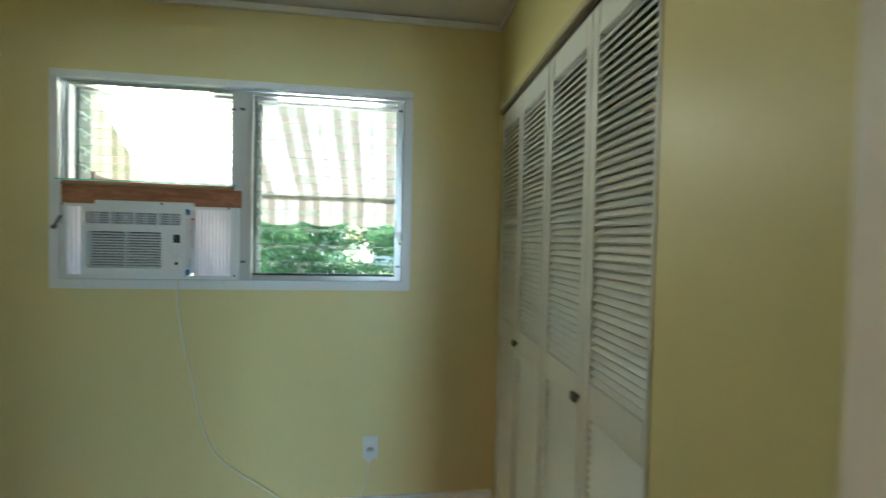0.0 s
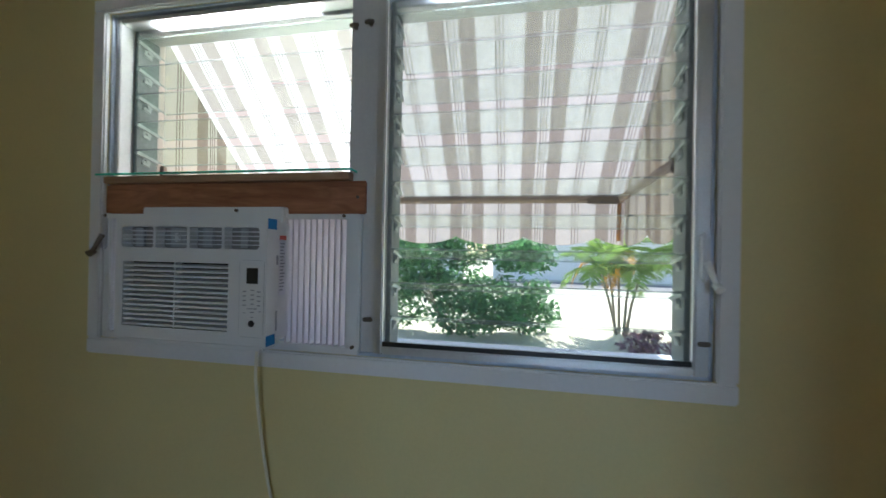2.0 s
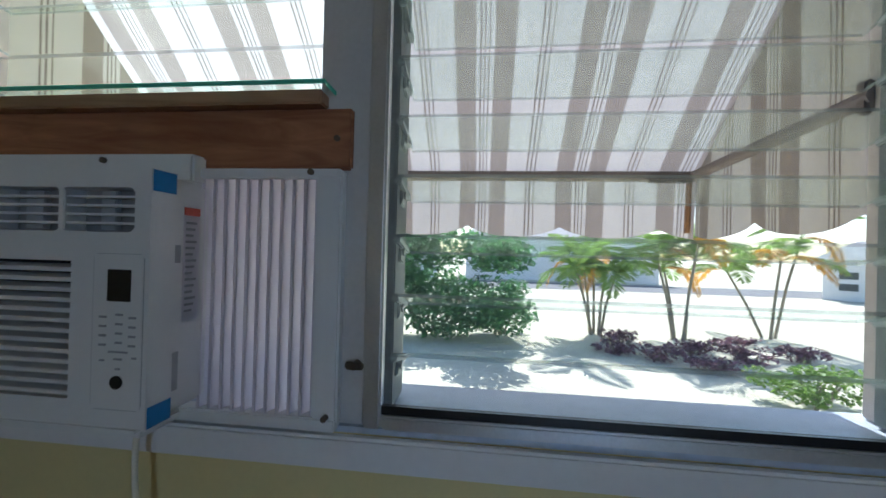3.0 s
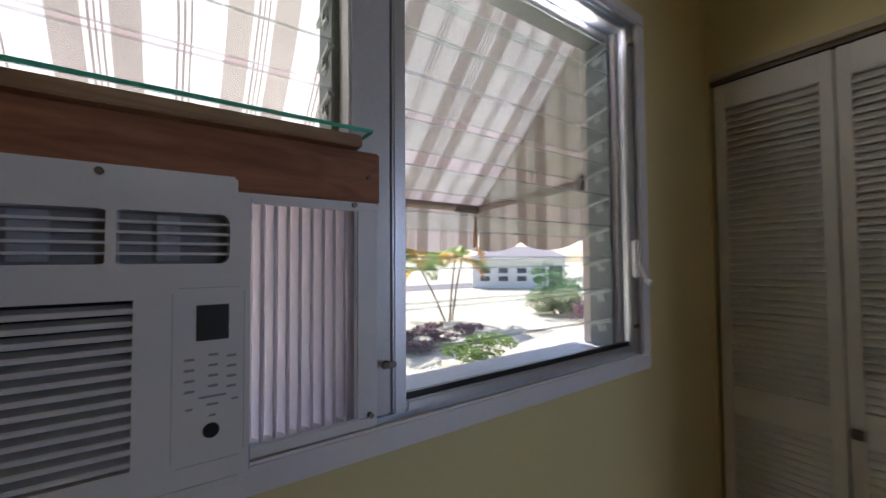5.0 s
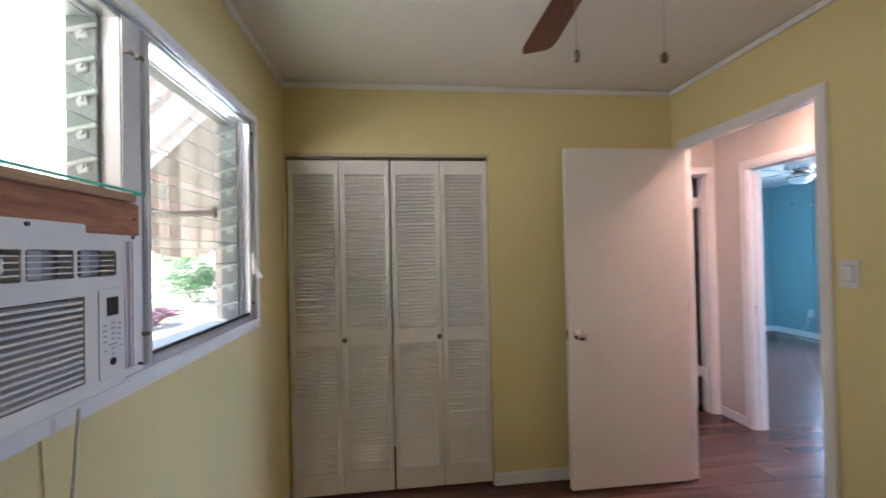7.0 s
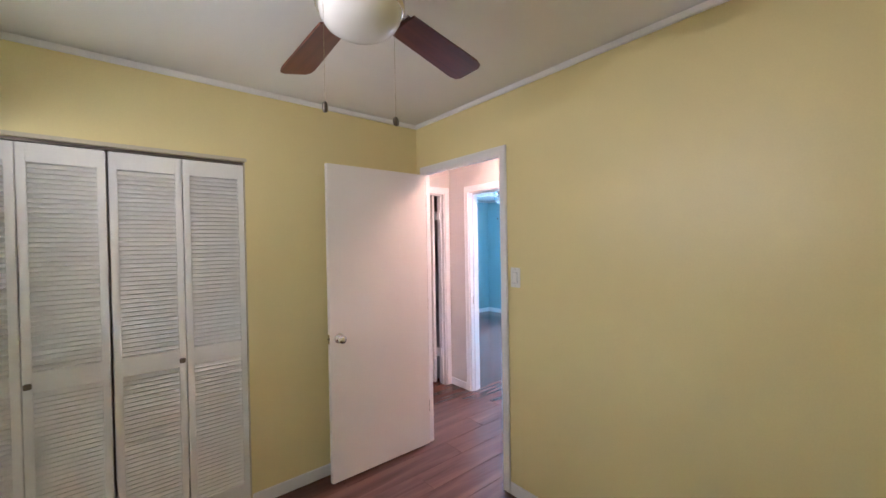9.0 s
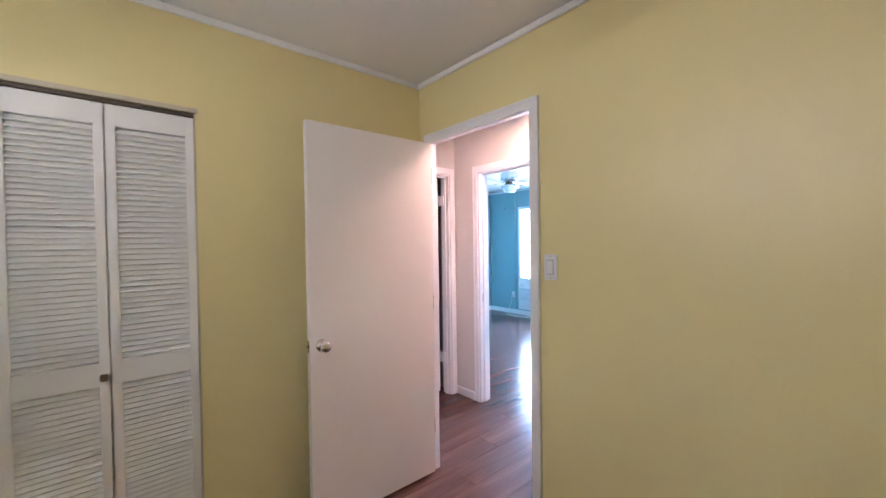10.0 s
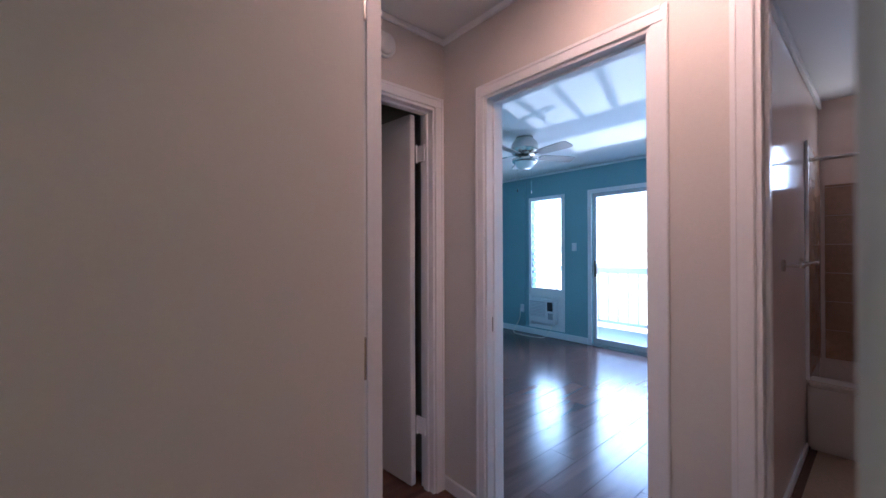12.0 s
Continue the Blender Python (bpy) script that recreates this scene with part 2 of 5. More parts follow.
PRINTSHADE = material("print_and_shade_grey", (0.35, 0.36, 0.38), 0.5, var=0.05)
REDINK = material("red_print", (0.65, 0.10, 0.05), 0.5, var=0.05)
TAPE = material("blue_tape", (0.02, 0.22, 0.55), 0.5, var=0.08, grain=120)
TAN = material("tan_tile", (0.36, 0.20, 0.12), 0.25, var=0.2, scale=4, grain=30)
BATHFLOOR = material("bath_floor_tile", (0.44, 0.31, 0.21), 0.3, var=0.15, scale=5, grain=40)
ENAMEL = material("white_enamel", (0.72, 0.65, 0.58), 0.12, var=0.02)
CORD = material("cord_vinyl", (0.84, 0.80, 0.66), 0.5, var=0.03)
FOLD = material("accordion_vinyl", (0.84, 0.82, 0.84), 0.45, var=0.03)
FOLDNODES = FOLD.node_tree
FOLDTL = FOLDNODES.nodes.new("ShaderNodeBsdfTranslucent")
FOLDTL.inputs[0].default_value = (0.8, 0.78, 0.82, 1)
FOLDMIX = FOLDNODES.nodes.new("ShaderNodeMixShader")
FOLDMIX.inputs[0].default_value = 0.78
FOLDNODES.links.new(FOLDNODES.nodes["Principled BSDF"].outputs[0], FOLDMIX.inputs[1])
FOLDNODES.links.new(FOLDTL.outputs[0], FOLDMIX.inputs[2])
FOLDNODES.links.new(FOLDMIX.outputs[0], FOLDNODES.nodes["Material Output"].inputs[0])
LAMINATE = wood("laminate_floor", (0.158, 0.084, 0.064), (0.064, 0.031, 0.024), rough=0.2, along=(9.0, 0.7, 9.0), vary=0.10, bump=0.05, scale=2.0)
LUMBER = wood("fir_lumber", (0.52, 0.23, 0.11), (0.17, 0.055, 0.024), rough=0.65, along=(1.5, 9.0, 9.0), vary=0.1, knots=2.2)
PALELUMBER = wood("pale_lumber", (0.50, 0.31, 0.18), (0.27, 0.13, 0.065), rough=0.65, along=(1.2, 12.0, 12.0), vary=0.1, knots=1.0)
MAHOGANY = wood("fan_blade_wood", (0.20, 0.050, 0.022), (0.09, 0.020, 0.010), rough=0.3, along=(1.0, 10.0, 10.0), vary=0.05)
PALEBLADE = material("pale_fan_blade", (0.40, 0.37, 0.34), 0.4, var=0.05)
GLASS = clear_glass("louvre_glass", (0.93, 0.975, 0.95))
PANE = clear_glass("door_glass", (0.95, 0.97, 0.97))
SLATEDGE = mesh_screen("slat_edge", (0.80, 0.92, 0.88), 0.35)
GREENEDGE = material("green_glass_edge", (0.10, 0.62, 0.42), 0.15, var=0.05)
SCREEN = mesh_screen("insect_screen", (0.13, 0.13, 0.14), 0.58)
CANVAS = awning_cloth("striped_canvas", 0)
CANVAS_SIDE = awning_cloth("striped_canvas_side", 1)
LAWN = material("lawn", (0.60, 0.57, 0.43), 0.95, var=0.35, scale=0.6, grain=12, bump=0.6)
ASPHALT = material("asphalt", (0.16, 0.16, 0.16), 0.9, var=0.15, scale=0.5, grain=30)
FARWALL = material("far_white_wall", (0.86, 0.84, 0.80), 0.8, var=0.06, scale=0.8, grain=10)
ROOFING = material("shingle_roof", (0.38, 0.36, 0.35), 0.9, var=0.15, scale=1, grain=20)
DARKPANE = material("dark_window_pane", (0.05, 0.07, 0.08), 0.15, var=0.1)
HEDGE = leaf_material("hedge_leaf", (0.12, 0.27, 0.10))
PALM = leaf_material("palm_leaf", (0.22, 0.34, 0.07))
YELLOWPALM = leaf_material("yellow_palm_leaf", (0.60, 0.32, 0.04))
PALELEAF = leaf_material("pale_hedge_leaf", (0.36, 0.42, 0.24))
CROTON = leaf_material("croton_leaf", (0.24, 0.13, 0.16), 0.6)
TRUNK = material("palm_trunk", (0.30, 0.26, 0.19), 0.85, var=0.25, scale=6, grain=40, bump=0.4)
PALEBARK = material("pale_grey_bark", (0.46, 0.44, 0.42), 0.8, var=0.2, scale=5, grain=40, bump=0.3)
DECK = material("balcony_concrete", (0.45, 0.47, 0.50), 0.75, var=0.08, scale=2, grain=50)
OPAL = material("opal_glass", (0.85, 0.84, 0.80), 0.25, var=0.01)
HALLGLOW = glowing("hall_light_diffuser", (1.0, 0.62, 0.47), 7.4)
OAKFRAME = wood("light_frame_wood", (0.45, 0.22, 0.10), (0.30, 0.12, 0.05), along=(8, 8, 8), vary=0.05)


# ---- building helpers ----
def box(bm, x0, x1, y0, y1, z0, z1, bevel=0.0):
    """A block, its edges eased by bevel."""
    r = bmesh.ops.create_cube(bm, size=1.0)
    vs = r["verts"]
    for v in vs:
        v.co = Vector(((x0 + x1) / 2 + v.co.x * (x1 - x0), (y0 + y1) / 2 + v.co.y * (y1 - y0), (z0 + z1) / 2 + v.co.z * (z1 - z0)))
    if bevel:
        es = list({e for v in vs for e in v.link_edges})
        vs = [g for g in bmesh.ops.bevel(bm, geom=es, offset=bevel, segments=2, affect="EDGES", clamp_overlap=True)["verts"]]
    return vs


def blk(x0, x1, y0, y1, z0, z1, bevel=0.0):
    bm = bmesh.new()
    box(bm, x0, x1, y0, y1, z0, z1, bevel)
    return bm


def rod(bm, a, b, r0, r1=None, n=12):
    a, b = Vector(a), Vector(b)
    r1 = r0 if r1 is None else r1
    r = bmesh.ops.create_cone(bm, cap_ends=True, segments=n, radius1=r0, radius2=r1, depth=(b - a).length)
    m = Matrix.Translation((a + b) / 2) @ (b - a).to_track_quat("Z", "Y").to_matrix().to_4x4()
    bmesh.ops.transform(bm, matrix=m, verts=r["verts"])
    return r["verts"]


def turned(profile, at, n=32, axis=(0, 0, 1)):
    """A body of rotation from (radius, height) pairs."""
    bm = bmesh.new()
    rings = []
    for r, h in profile:
        rings.append([bm.verts.new((r * math.cos(6.28319 * k / n), r * math.sin(6.28319 * k / n), h)) for k in range(n)])
    for p, q in zip(rings, rings[1:]):
        for k in range(n):
            bm.faces.new((p[k], p[(k + 1) % n], q[(k + 1) % n], q[k]))
    bm.faces.new(rings[0][::-1])
    bm.faces.new(rings[-1])
    m = Matrix.Translation(at) @ Vector(axis).to_track_quat("Z", "Y").to_matrix().to_4x4()
    bmesh.ops.transform(bm, matrix=m, verts=bm.verts)
    bmesh.ops.recalc_face_normals(bm, faces=bm.faces)
    return bm


def tube(points, r, name="tube", n=10):
    """A smooth cable along points, as a mesh."""
    bm = bmesh.new()
    pts = [Vector(p) for p in points]
    fine = []
    for i in range(len(pts) - 1):
        p0, p1, p2, p3 = pts[max(i - 1, 0)], pts[i], pts[i + 1], pts[min(i + 2, len(pts) - 1)]
        for k in range(8):
            t = k / 8
            fine.append(0.5 * ((2 * p1) + (p2 - p0) * t + (2 * p0 - 5 * p1 + 4 * p2 - p3) * t * t + (3 * p1 - p0 - 3 * p2 + p3) * t ** 3))
    fine.append(pts[-1])
    rings = []
    for i, p in enumerate(fine):
        d = (fine[min(i + 1, len(fine) - 1)] - fine[max(i - 1, 0)]).normalized()
        q = d.to_track_quat("Z", "Y").to_matrix()
        rings.append([bm.verts.new(p + q @ Vector((r * math.cos(6.28319 * k / n), r * math.sin(6.28319 * k / n), 0))) for k in range(n)])
    for a, b in zip(rings, rings[1:]):
        for k in range(n):
            bm.faces.new((a[k], a[(k + 1) % n], b[(k + 1) % n], b[k])).smooth = True
    bm.faces.new(rings[0][::-1])
    bm.faces.new(rings[-1])
    return bm


def mesh_of(name, bm, mat, smooth=False):
    me = bpy.data.meshes.new(name)
    if smooth:
        for f in bm.faces:
            f.smooth = True
    bm.to_mesh(me)
    bm.free()
    me.materials.append(mat)
    return me


def solid(name, bm, mat, label="", category="", kind="", group="", smooth=False):
    """A top-level thing of one mesh."""
    return tagged(new(name, mesh_of(name, bm, mat, smooth)), label, category, group, kind)


def thing(name, base, label="", category="", kind="", group="", turn=0.0):
    """An Empty at a thing's base."""
    ob = new(name)
    ob.matrix_basis = pose(*base, 0, 0, turn)
    ob.empty_display_size = 0.1
    return tagged(ob, label, category, group, kind)


def part(name, bm, mat, parent, label="", smooth=False, local=False):
    """One mesh under a thing or a part; the mesh is in world metres unless local."""
    ob = new(name, bm if isinstance(bm, bpy.types.Mesh) else mesh_of(name, bm, mat, smooth))
    ob.parent = parent
    if not local and parent.type == "EMPTY":
        ob.matrix_parent_inverse = parent.matrix_basis.inverted()
    return tagged(ob, label)


# ---- structure: bedroom ----
def wall(name, blocks, mat, label):
    bm = bmesh.new()
    for b in blocks:
        box(bm, *b)
    return solid(name, bm, mat, label, "wall", "structure")


WX0, WX1, WZ0, WZ1 = -2.035, -0.512, 1.145, 2.045   # window opening
wall("wall_north", [(XW - 0.1, XC + 0.7, WY, WOUT, -0.1, WZ0), (XW - 0.1, XC + 0.7, WY, WOUT, WZ1, CEIL + 0.1),
                    (XW - 0.1, WX0 - 0.3, WY, WOUT, WZ0, WZ1), (WX0 - 0.3, WX0, WY, WY + 0.035, WZ0, WZ1), (WX1, WX1 + 0.3, WY, WY + 0.035, WZ0, WZ1), (WX1 + 0.3, XC + 0.7, WY, WOUT, WZ0, WZ1)], YELLOW, "yellow painted plaster wall with a wide window")
wall("wall_west", [(XW - 0.1, XW, 0, WY, -0.1, CEIL + 0.1)], YELLOW, "plain yellow painted plaster bedroom wall")
CY0, CY1, CZ = 1.228, 2.432, 2.012   # closet opening
wall("wall_east", [(XC, XC + 0.1, 0, CY0, -0.1, CEIL + 0.1), (XC, XC + 0.1, CY0, CY1, CZ, CEIL + 0.1), (XC, XC + 0.1, CY1, WY, -0.1, CEIL + 0.1)],
     YELLOW, "yellow painted wall with a closet opening")
wall("closet_back_wall", [(XC + 0.6, XC + 0.7, CY0, WY, -0.1, CEIL + 0.1), (XC + 0.1, XC + 0.7, 1.1, CY0 - 0.002, -0.1, CEIL + 0.1)], TRIM, "painted back wall inside the dark closet")
DX0, DX1, DZ = -0.895, -0.142, 2.054   # bedroom door opening
dw = wall("wall_south", [(XW - 0.1, DX0, -0.014, 0, -0.1, CEIL + 0.1), (DX0, DX1, -0.014, 0, DZ, CEIL + 0.1), (DX1, XC + 0.1, -0.014, 0, -0.1, CEIL + 0.1)],
          YELLOW, "yellow painted wall beside the bedroom doorway")
wall("hall_wall_north", [(-1.7, DX0, -0.028, -0.014, -0.1, CEIL + 0.1), (DX0, DX1, -0.028, -0.014, DZ, CEIL + 0.1), (DX1, HX, -0.028, -0.014, -0.1, CEIL + 0.1)],
     GREIGE, "pale greige painted hallway wall")
solid("ceiling", blk(XW - 0.1, XC + 0.7, -0.014, WOUT, CEIL, CEIL + 0.1), CEILING, "flat white painted bedroom ceiling", "ceiling", "structure")

# hall
EY0, EY1, EZ = -0.865, -0.235, 2.06   # hall end door opening
wall("hall_wall_east", [(HX, HX + 0.1, -1.04, EY0, -0.1, CEIL + 0.1), (HX, HX + 0.1, EY0, EY1, EZ, CEIL + 0.1), (HX, HX + 0.1, EY1, -0.014, -0.1, CEIL + 0.1)],
     GREIGE, "pale greige wall at the hallway end")
BX0, BX1, BZ = -0.39, 0.368, 2.045    # blue room door opening
TX0, TX1 = -1.40, -0.665              # bathroom door opening
wall("hall_wall_south", [(-1.7, TX0, HY - 0.055, HY, -0.1, CEIL + 0.1), (TX0, TX1, HY - 0.055, HY, BZ, CEIL + 0.1), (TX1, BX0, HY - 0.055, HY, -0.1, CEIL + 0.1),
                         (BX0, BX1, HY - 0.055, HY, BZ, CEIL + 0.1), (BX1, HX, HY - 0.055, HY, -0.1, CEIL + 0.1)], GREIGE, "pale greige textured hallway wall with two doorways")
wall("hall_wall_west", [(-1.8, -1.7, -1.04, -0.014, -0.1, CEIL + 0.1)], GREIGE, "pale greige wall closing the hallway")
solid("ceiling_hall", blk(-1.8, HX + 0.1, HY, -0.014, CEIL, CEIL + 0.1), CEILING, "white painted hallway ceiling", "ceiling", "structure")

# blue room
HB = HY - 0.11
wall("blue_wall_north", [(-0.45, BX0, HB, HY - 0.055, -0.1, CEIL + 0.1), (BX0, BX1, HB, HY - 0.055, BZ, CEIL + 0.1), (BX1, HX + 0.1, HB, HY - 0.055, -0.1, CEIL + 0.1),
                         (HX + 0.1, BX + 0.1, HB, HB + 0.11, -0.1, CEIL + 0.1)], BLUE, "teal blue painted wall with a doorway")
wall("blue_wall_east", [(BX, BX + 0.1, BY, HB, -0.1, CEIL + 0.1)], BLUE, "teal blue painted side wall")
wall("blue_wall_west", [(-0.51, -0.45, BY, HB, -0.1, CEIL + 0.1)], BLUE, "teal blue painted partition wall")
SX0, SX1, SZ = -0.05, 1.70, 2.06      # sliding door opening
LX0, LX1, LZ0, LZ1 = 2.16, 2.68, 0.16, 2.05   # tall window opening
wall("blue_wall_south", [(-0.51, SX0, BY - 0.12, BY, -0.1, CEIL + 0.1), (SX0, SX1, BY - 0.12, BY, SZ, CEIL + 0.1), (SX1, LX0, BY - 0.12, BY, -0.1, CEIL + 0.1),
                         (LX0, LX1, BY - 0.12, BY, LZ1, CEIL + 0.1), (LX0, LX1, BY - 0.12, BY, -0.1, LZ0), (LX1, BX + 0.1, BY - 0.12, BY, -0.1, CEIL + 0.1)],
     BLUE, "teal blue wall with sliding door and tall window")
solid("ceiling_blue_room", blk(-0.51, BX + 0.1, BY - 0.12, HY - 0.055, CEIL + 0.001, CEIL + 0.1), CEILING, "white ceiling of the blue room", "ceiling", "structure")

# bathroom and the room behind the hall end door
BATHX, BATHY = -0.56, -3.75
wall("bath_wall_east", [(BATHX, -0.51, BATHY, HY - 0.055, -0.1, CEIL + 0.1)], BATHWALL, "glossy pale painted bathroom wall")
wall("bath_wall_north", [(-1.9, TX0, HB, HY - 0.055, -0.1, CEIL + 0.1), (TX0, TX1, HB, HY - 0.055, BZ, CEIL + 0.1), (TX1, BATHX, HB, HY - 0.055, -0.1, CEIL + 0.1)],
     BATHWALL, "glossy painted wall around the bathroom doorway")
wall("bath_wall_west", [(-2.0, -1.9, BATHY, HB, -0.1, CEIL)], BATHWALL, "pale glossy bathroom wall")
wall("bath_wall_south", [(-2.0, -0.51, BATHY - 0.1, BATHY, -0.1, 1.80), (-2.0, -0.51, BATHY - 0.1, BATHY, 2.15, CEIL + 0.1), (-2.0, -1.32, BATHY - 0.1, BATHY, 1.80, 2.15),
                         (-0.78, -0.51, BATHY - 0.1, BATHY, 1.80, 2.15)], BATHWALL, "pale wall behind the shower with a high window opening")
solid("ceiling_bath", blk(-2.0, -0.51, BATHY, HY - 0.055, CEIL - 0.001, CEIL + 0.1), CEILING, "white bathroom ceiling", "ceiling", "structure")
# grey walls and ceiling carry the back room's lack of light in their colour
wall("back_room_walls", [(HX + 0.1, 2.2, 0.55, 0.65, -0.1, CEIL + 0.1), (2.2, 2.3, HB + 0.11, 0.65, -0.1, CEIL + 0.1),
                         (HX + 0.1, HX + 0.2, -0.014, 0.55, -0.1, CEIL + 0.1), (HX + 0.1, 2.2, HB + 0.11, HB + 0.125, 0.0, CEIL)], DIM, "back room walls with dimness painted in as grey")
solid("ceiling_back_room", blk(HX + 0.1, 2.3, HB + 0.11, 0.65, CEIL, CEIL + 0.1), DIM, "back room ceiling with dimness painted in as grey", "ceiling", "structure")


def strip(name, runs, mat, label, lip=0.0):
    bm = bmesh.new()
    for r in runs:
        box(bm, *r, 0.003)
    return solid(name, bm, mat, label, "trim", "structure")


# crown strips and skirting
K, KH = 0.018, 0.034
strip("crown_trim", [(XW, XC, WY - K, WY, CEIL - KH, CEIL - 0.004), (XW, XC, 0, K, CEIL - KH, CEIL - 0.004), (XC - K, XC, K, WY - K, CEIL - KH, CEIL - 0.004),
                     (XW, XW + K, K, WY - K, CEIL - KH, CEIL - 0.004)], TRIM, "narrow white painted crown strip under the ceiling")
strip("crown_trim_hall", [(-1.7, HX, HY, HY + K, CEIL - KH, CEIL - 0.004), (-1.7, HX, -0.028 - K, -0.028, CEIL - KH, CEIL - 0.004),
                          (HX - K, HX, HY + K, -0.028 - K, CEIL - KH, CEIL - 0.004)], TRIM, "narrow painted crown strip in the hallway")
strip("crown_trim_blue_room", [(-0.45, BX, BY, BY + K, CEIL - KH, CEIL - 0.004), (BX - K, BX, BY + K, HB, CEIL - KH, CEIL - 0.004)], TRIM, "white crown strip in the blue room")
strip("crown_trim_bath", [(BATHX - 0.02, BATHX, BATHY, HB, CEIL - 0.06, CEIL - 0.006)], TRIM, "white crown strip in the bathroom")
SB = 0.075
strip("baseboard", [(XW, XC, WY - 0.014, WY, 0.002, SB), (XC - 0.014, XC, 0.014, CY0 - 0.002, 0.002, SB), (DX1 + 0.055, XC, 0, 0.014, 0.002, SB), (XW, DX0 - 0.055, 0, 0.014, 0.002, SB),
                    (XW, XW + 0.014, 0.014, WY - 0.014, 0.002, SB)], TRIM, "white painted wooden skirting board")
strip("baseboard_hall", [(BX1 + 0.057, HX, HY, HY + 0.014, 0.002, SB), (TX1 + 0.057, BX0 - 0.057, HY, HY + 0.014, 0.002, SB)], TRIM, "white painted hallway skirting board")
strip("baseboard_blue_room", [(SX1 + 0.06, BX, BY, BY + 0.014, 0.002, 0.09), (BX - 0.014, BX, BY + 0.014, HB, 0.002, 0.09)], TRIM, "white skirting board under the blue wall")
strip("baseboard_bath", [(BATHX - 0.012, BATHX, BATHY + 0.8, HB, 0.002, 0.05)], TRIM, "pale bathroom skirting strip")


def casing(name, lo, hi, top, face, axis, out, width=0.054, label="white painted door casing with stepped profile", depth=0.055, lining=0.014, stops=True):
    """Door trim on a wall face: two posts and a head, each with a raised outer band, and the jamb through the wall."""
    ob = thing(name, ((lo + hi) / 2, face, 0) if axis == "x" else (face, (lo + hi) / 2, 0), label, "door frame", "structure")
    def put(pname, a0, a1, z0, z1, f0, f1, bv=0.003):
        f0, f1 = min(f0, f1), max(f0, f1)
        part(pname, blk(a0, a1, f0, f1, z0, z1, bv) if axis == "x" else blk(f0, f1, a0, a1, z0, z1, bv), TRIM, ob)
    t = out * 0.013
    put("post", lo - width, lo, 0.001, top, face, face + t)
    put("post", hi, hi + width, 0.001, top, face, face + t)
    put("head", lo - width, hi + width, top, top + width, face, face + t)
    put("outer_band", lo - width - 0.002, lo - width + 0.016, 0.002, top + width + 0.002, face, face + t * 1.2)
    put("outer_band", hi + width - 0.016, hi + width + 0.002, 0.002, top + width + 0.002, face, face + t * 1.2)
    put("outer_band", lo - width + 0.017, hi + width - 0.017, top + width - 0.016, top + width + 0.002, face, face + t * 1.2)
    j = out * 0.003
    put("jamb", lo, lo + lining, 0.001, top - lining - 0.001, face + j, face - out * 2 * depth - j, 0.001)
    put("jamb", hi - lining, hi, 0.001, top - lining - 0.001, face + j, face - out * 2 * depth - j, 0.001)
    put("jamb", lo, hi, top - lining, top, face + j, face - out * 2 * depth - j, 0.001)
    if not stops:
        return ob
    mid = face - out * depth
    put("stop", lo + 0.0145, lo + 0.025, 0.001, top - 0.027, mid - 0.018, mid + 0.018, 0.002)
    put("stop", hi - 0.025, hi - 0.0145, 0.001, top - 0.027, mid - 0.018, mid + 0.018, 0.002)
    put("stop", lo + 0.015, hi - 0.015, top - 0.026, top - 0.0145, mid - 0.018, mid + 0.018, 0.002)
    return ob


bed_case = casing("door_1", DX0, DX1, DZ, 0.0, "x", 1, 0.05, depth=0.016, lining=0.006, stops=False)
blue_case = casing("door_2", BX0, BX1, BZ, HY, "x", 1)
casing("door_3", EY0, EY1, EZ, HX, "y", -1, 0.054, depth=0.05)
casing("door_4", TX0, TX1, BZ, HY, "x", 1)
part("strike_plate", blk(DX0 + 0.0062, DX0 + 0.0076, -0.024, -0.004, 0.90, 0.97, 0.0005), PEWTER, bed_case, "dark strike plate")
part("strike_plate", blk(BX1 - 0.0165, BX1 - 0.0145, HY - 0.06, HY - 0.03, 0.90, 0.97, 0.001), NICKEL, blue_case, "steel strike plate")


# ---- window 1, with jalousie louvres ----
win = thing("window_1", ((WX0 + WX1) / 2, WY, WZ0), "wide white framed louvre window with grey aluminium jalousies", "window", "structure")
tw = 0.042
for b in ((WX0 - tw, WX1 + tw, WY - 0.016, WY, WZ0 - tw, WZ0), (WX0 - tw, WX1 + tw, WY - 0.016, WY, WZ1, WZ1 + 0.036),
          (WX0 - tw, WX0, WY - 0.016, WY, WZ0, WZ1), (WX1, WX1 + tw, WY - 0.016, WY, WZ0, WZ1)):
    part("window_trim", blk(*b, 0.004), TRIM, win)
for b in ((WX0, WX0 + 0.006, WY, WY + 0.037, WZ0, WZ1), (WX1 - 0.006, WX1, WY, WY + 0.037, WZ0, WZ1), (WX0, WX1, WY, WOUT, WZ1 - 0.006, WZ1), (WX0, WX1, WY, WOUT + 0.03, WZ0, WZ0 + 0.008)):
    part("window_lining", blk(*b), SILL, win)
for b in ((WX1 - 0.021, WX1 + 0.02, WY + 0.0375, WOUT + 0.012, WZ0 + 0.009, WZ1 - 0.007), (WX0 - 0.02, WX0 + 0.019, WY + 0.0375, WOUT + 0.012, WZ0 + 0.009, WZ1 - 0.007)):
    part("outer_jamb", blk(*b, 0.003), JAMB, win, "weathered pale outer jamb")
MX0, MX1 = -1.318, -1.245
part("mullion", blk(MX0, MX1, WY + 0.004, WY + 0.12, WZ0 + 0.008, WZ1 - 0.006, 0.004), ALUPAINT, win, "grey painted mullion")
